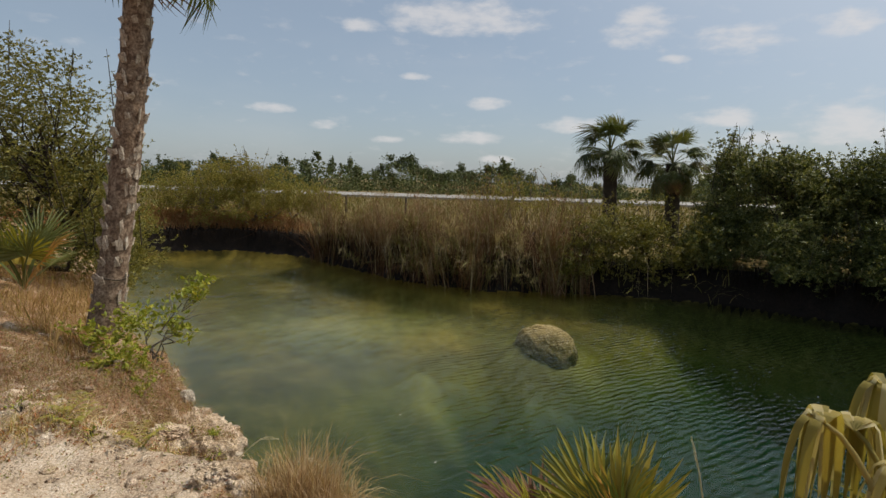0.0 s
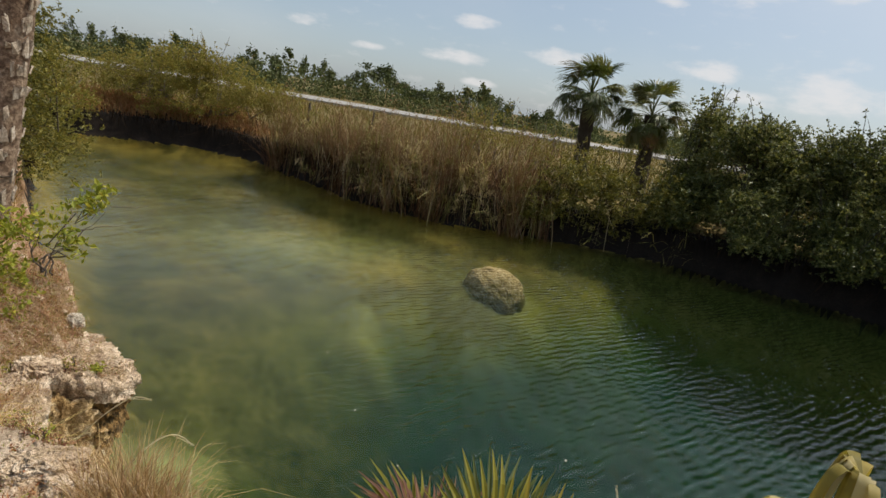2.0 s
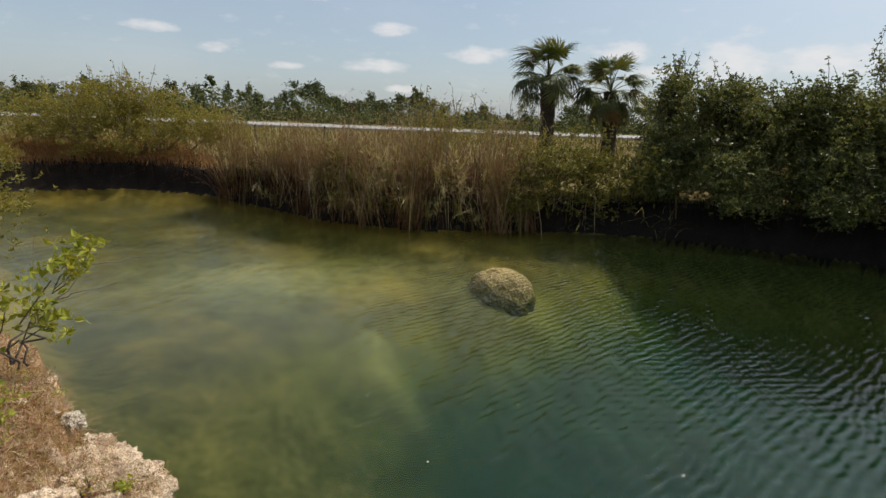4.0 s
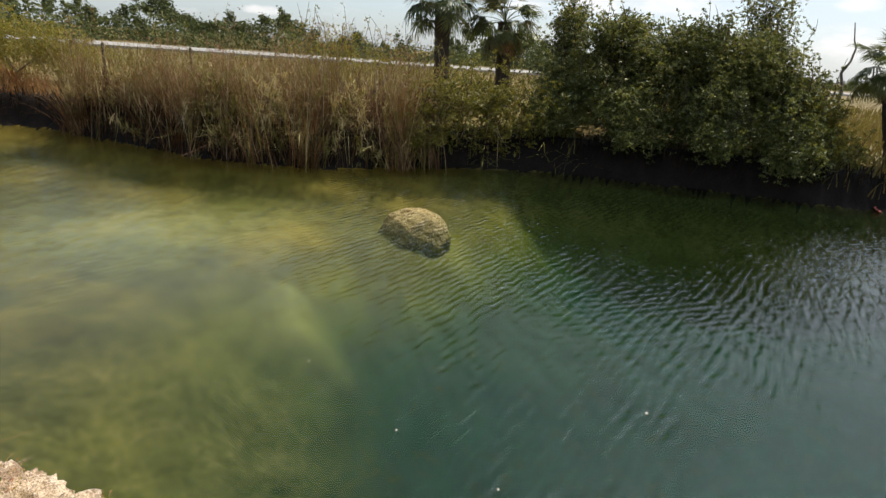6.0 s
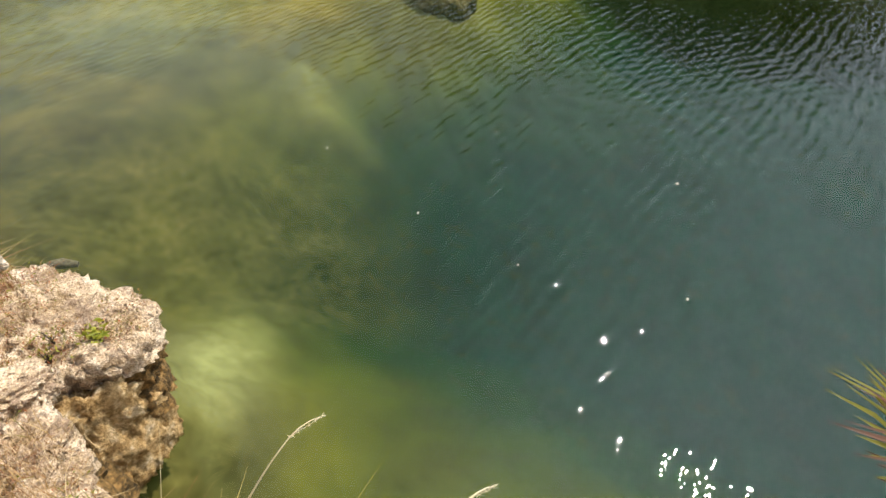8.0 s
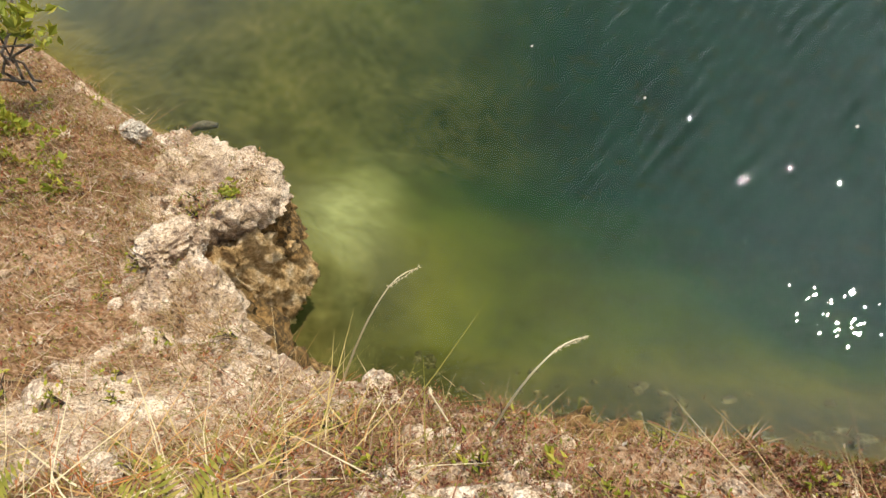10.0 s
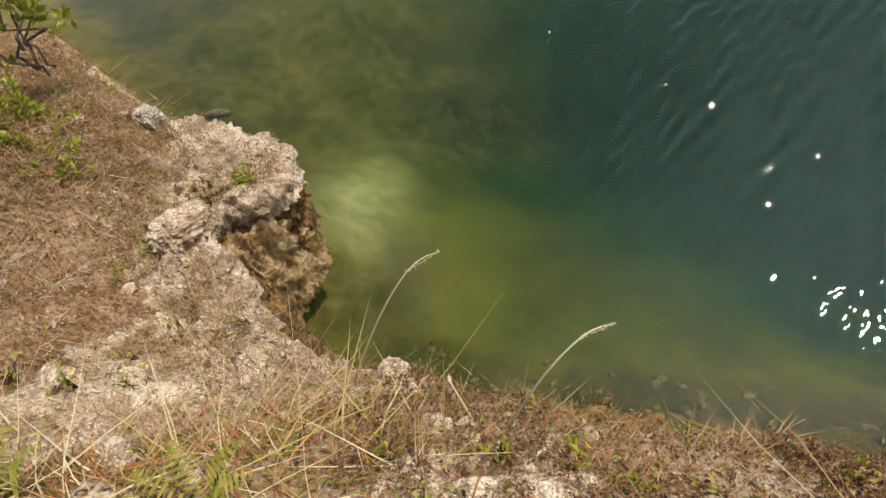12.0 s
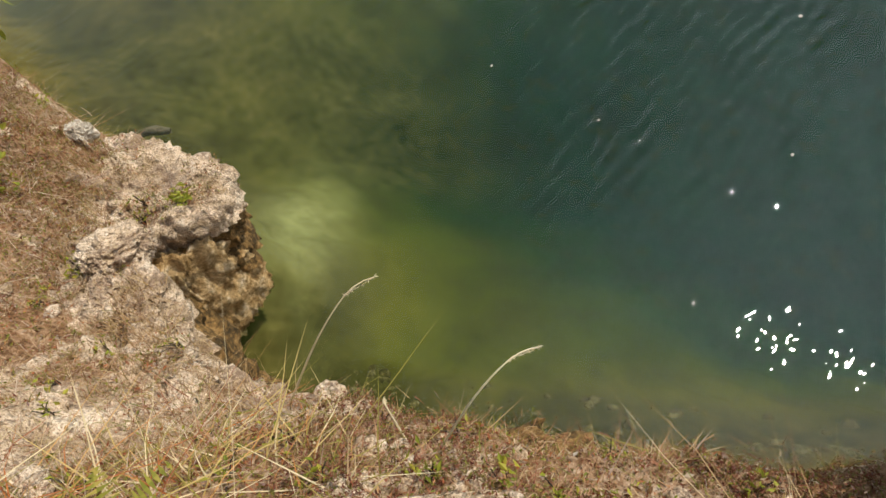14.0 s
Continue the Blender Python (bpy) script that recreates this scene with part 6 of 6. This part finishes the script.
def palmetto(x, y, z, count, scale, meshes, seed, label, low=10, high=80, turn0=0, arc=360):
    r = np.random.default_rng(seed)
    root = tagged(new("palmetto"), label, "palmetto", "palmettos on the bank")
    root.location = (x, y, z)
    for i in range(count):
        fr = new("frond", meshes[i % len(meshes)])
        fr.parent = root
        s = scale * r.uniform(0.8, 1.15)
        turn = turn0 + (i + 0.5) / count * arc + r.normal(0, 12)
        fr.matrix_local = pose(0, 0, 0, 0, 0, turn) @ pose(0, 0, 0, r.uniform(low, high), r.normal(0, 14), 0) @ Matrix.Diagonal((s, s, s, 1))
    return root


SAW_A = fan_frond("frond", L_YELLOW, 0.55, 0.5, 26, 105, 0.25, 0.04, 0.5, 301)
SAW_B = fan_frond("frond", L_PALM, 0.55, 0.55, 26, 100, 0.2, 0.035, 0.6, 302)
SAW_C = fan_frond("frond", L_DEAD, 0.45, 0.45, 20, 85, 0.5, 0.03, 0.6, 303)
SAW_E = fan_frond("frond", L_YELLOW, 0.5, 0.6, 20, 80, 1.6, 0.055, 0.2, 305)
SAW_D = fan_frond("frond", L_YELLOW, 0.6, 0.5, 22, 95, 1.2, 0.05, 0.3, 304)
palmetto(0.57, 1.86, ground_z(0.57, 1.86) - 0.03, 26, 0.58, [SAW_A, SAW_A, SAW_C, SAW_A, SAW_B], 311, "yellow-green saw palmetto with stiff fan fronds at the bank's edge", 40, 90)
palmetto(0.40, 2.16, ground_z(0.40, 2.16) - 0.03, 16, 0.70, [SAW_C, SAW_A, SAW_C, SAW_A, SAW_C], 312, "small palmetto with browning dead fronds", 42, 88)
droopy = palmetto(1.36, 1.46, ground_z(1.36, 1.46) - 0.05, 4, 0.5, [SAW_D, SAW_E], 313, "palmetto with drooping yellowing fronds", 50, 88, -60, 120)


def hanging_frond(root, hub, facing, n, length, seed):
    """A wilted frond: a bent stalk, and strap-like leaflets that arch over and hang."""
    r = np.random.default_rng(seed)
    hub = np.array(hub, float) - np.array(root.location)
    stalk = np.array([hub * [t, t, 1 - (1 - t) ** 1.6] for t in np.linspace(0.02, 1, 9)])
    v, f = tube(stalk, np.linspace(0.014, 0.007, 9), 7)
    frond = part("hanging_frond", mesh_of("hanging_frond", v, f, L_WILT, True), root, "wilted frond with hanging yellow straps")
    t = np.linspace(0, 1, 12)
    for i in range(n):
        a = radians(facing + 210 * ((i + 0.5) / n - 0.5)) + r.normal(0, 0.1)
        d, side = np.array([math.cos(a), math.sin(a), 0]), np.array([-math.sin(a), math.cos(a), 0])
        ln, out = length * r.uniform(0.75, 1.15), r.uniform(0.04, 0.14)
        p = hub + d * (out * (1 - np.exp(-4 * t)))[:, None]
        p[:, 2] += r.uniform(0.02, 0.04) * np.sin(np.pi * np.minimum(t * 2.4, 1)) - ln * np.maximum(0, t - 0.18) ** 1.25
        w = (0.015 * r.uniform(0.8, 1.2) * np.minimum(1, 0.35 + 4 * t) * (1 - t ** 3 * 0.9))[:, None]
        strap = np.stack([p - side * w, p + d * w * 0.35, p + side * w], 1).reshape(-1, 3)
        faces = [(3 * k + m, 3 * k + m + 1, 3 * k + m + 4, 3 * k + m + 3) for k in range(11) for m in (0, 1)]
        part("leaflet", mesh_of("leaflet", strap, faces, L_WILT, True), frond)


L_WILT = foliage("wilted_palm_leaf", [(0.0, (0.20, 0.17, 0.04)), (0.4, (0.36, 0.28, 0.07)), (0.75, (0.50, 0.40, 0.16)), (1.0, (0.58, 0.50, 0.28))], 0.45, 0.55, 0.2)
for k, (hub, facing, n, ln) in enumerate([((1.10, 1.67, 2.15), 120, 17, 0.42), ((1.25, 1.74, 2.10), 60, 14, 0.38), ((1.28, 1.56, 2.04), 100, 14, 0.34), ((1.42, 1.84, 2.20), 150, 16, 0.42)]):
    hanging_frond(droopy, hub, facing, n, ln, 321 + k)
grass_stalk((1.02, 1.94, ground_z(1.02, 1.94)), (0.91, 2.10, 1.93), 0.0, 244)
palmetto(-5.6, 7.1, ground_z(-5.6, 7.1), 9, 1.0, [SAW_B, SAW_A, SAW_B], 314, "tall green palmetto beside the path", 35, 88)
palmetto(-6.4, 6.6, ground_z(-6.4, 6.6), 8, 0.9, [SAW_B, SAW_B, SAW_A], 315, "green palmetto at the edge of the trees", 30, 88)

def washed_up_scrap():
    """A crumpled red wrapper caught at the water's edge."""
    bm = bmesh.new()
    bmesh.ops.create_grid(bm, x_segments=10, y_segments=7, size=0.5)
    for v in bm.verts:
        x, y = v.co.x, v.co.y
        v.co = Vector((x * 0.30, y * 0.16, 0.03 + 0.05 * noise.noise(Vector((x * 4, y * 4, 1.0))) + 0.03 * noise.noise(Vector((x * 11, y * 11, 3.0)))))
    bmesh.ops.solidify(bm, geom=bm.faces[:], thickness=0.004)
    me = bpy.data.meshes.new("wrapper")
    bm.to_mesh(me)
    bm.free()
    me.materials.append(surface("faded_red_plastic", [(0.3, (0.36, 0.06, 0.05)), (0.6, (0.55, 0.14, 0.11)), (0.75, (0.65, 0.42, 0.36))], 14.0, 0.6, 0.2, 30.0))
    ob = new("wrapper", me)
    ob.location = (SCRAP[0], SCRAP[1], max(0.02, ground_z(*SCRAP)))
    ob.rotation_euler = (0.5, 0.1, 0.6)
    tagged(ob, "crumpled faded red wrapper at the water's edge", "litter")


SCRAP = (12.42, 9.22)
washed_up_scrap()

# scraps afloat
for i, (x, y, s) in enumerate([(0.35, 4.55, 0.012), (-0.1, 5.3, 0.012), (1.9, 4.9, 0.018), (0.9, 6.1, 0.010), (-0.55, 6.4, 0.012), (1.2, 3.9, 0.012)]):
    bm = bmesh.new()
    bmesh.ops.create_circle(bm, cap_ends=True, radius=s * 0.65, segments=7)
    for v in bm.verts:
        v.co.z = 0.006 + 0.004 * math.sin(5 * v.co.x / s)
    g = bmesh.ops.extrude_face_region(bm, geom=bm.faces[:])
    for v in [q for q in g["geom"] if isinstance(q, bmesh.types.BMVert)]:
        v.co.z += 0.003
    me = bpy.data.meshes.new("floating_leaf")
    bm.to_mesh(me)
    bm.free()
    me.materials.append(M_FLOAT)
    ob = new("floating_leaf", me)
    ob.location = (x, y, 0)
    tagged(ob, "small pale scrap of leaf afloat on the pond", "leaf", "scraps afloat")
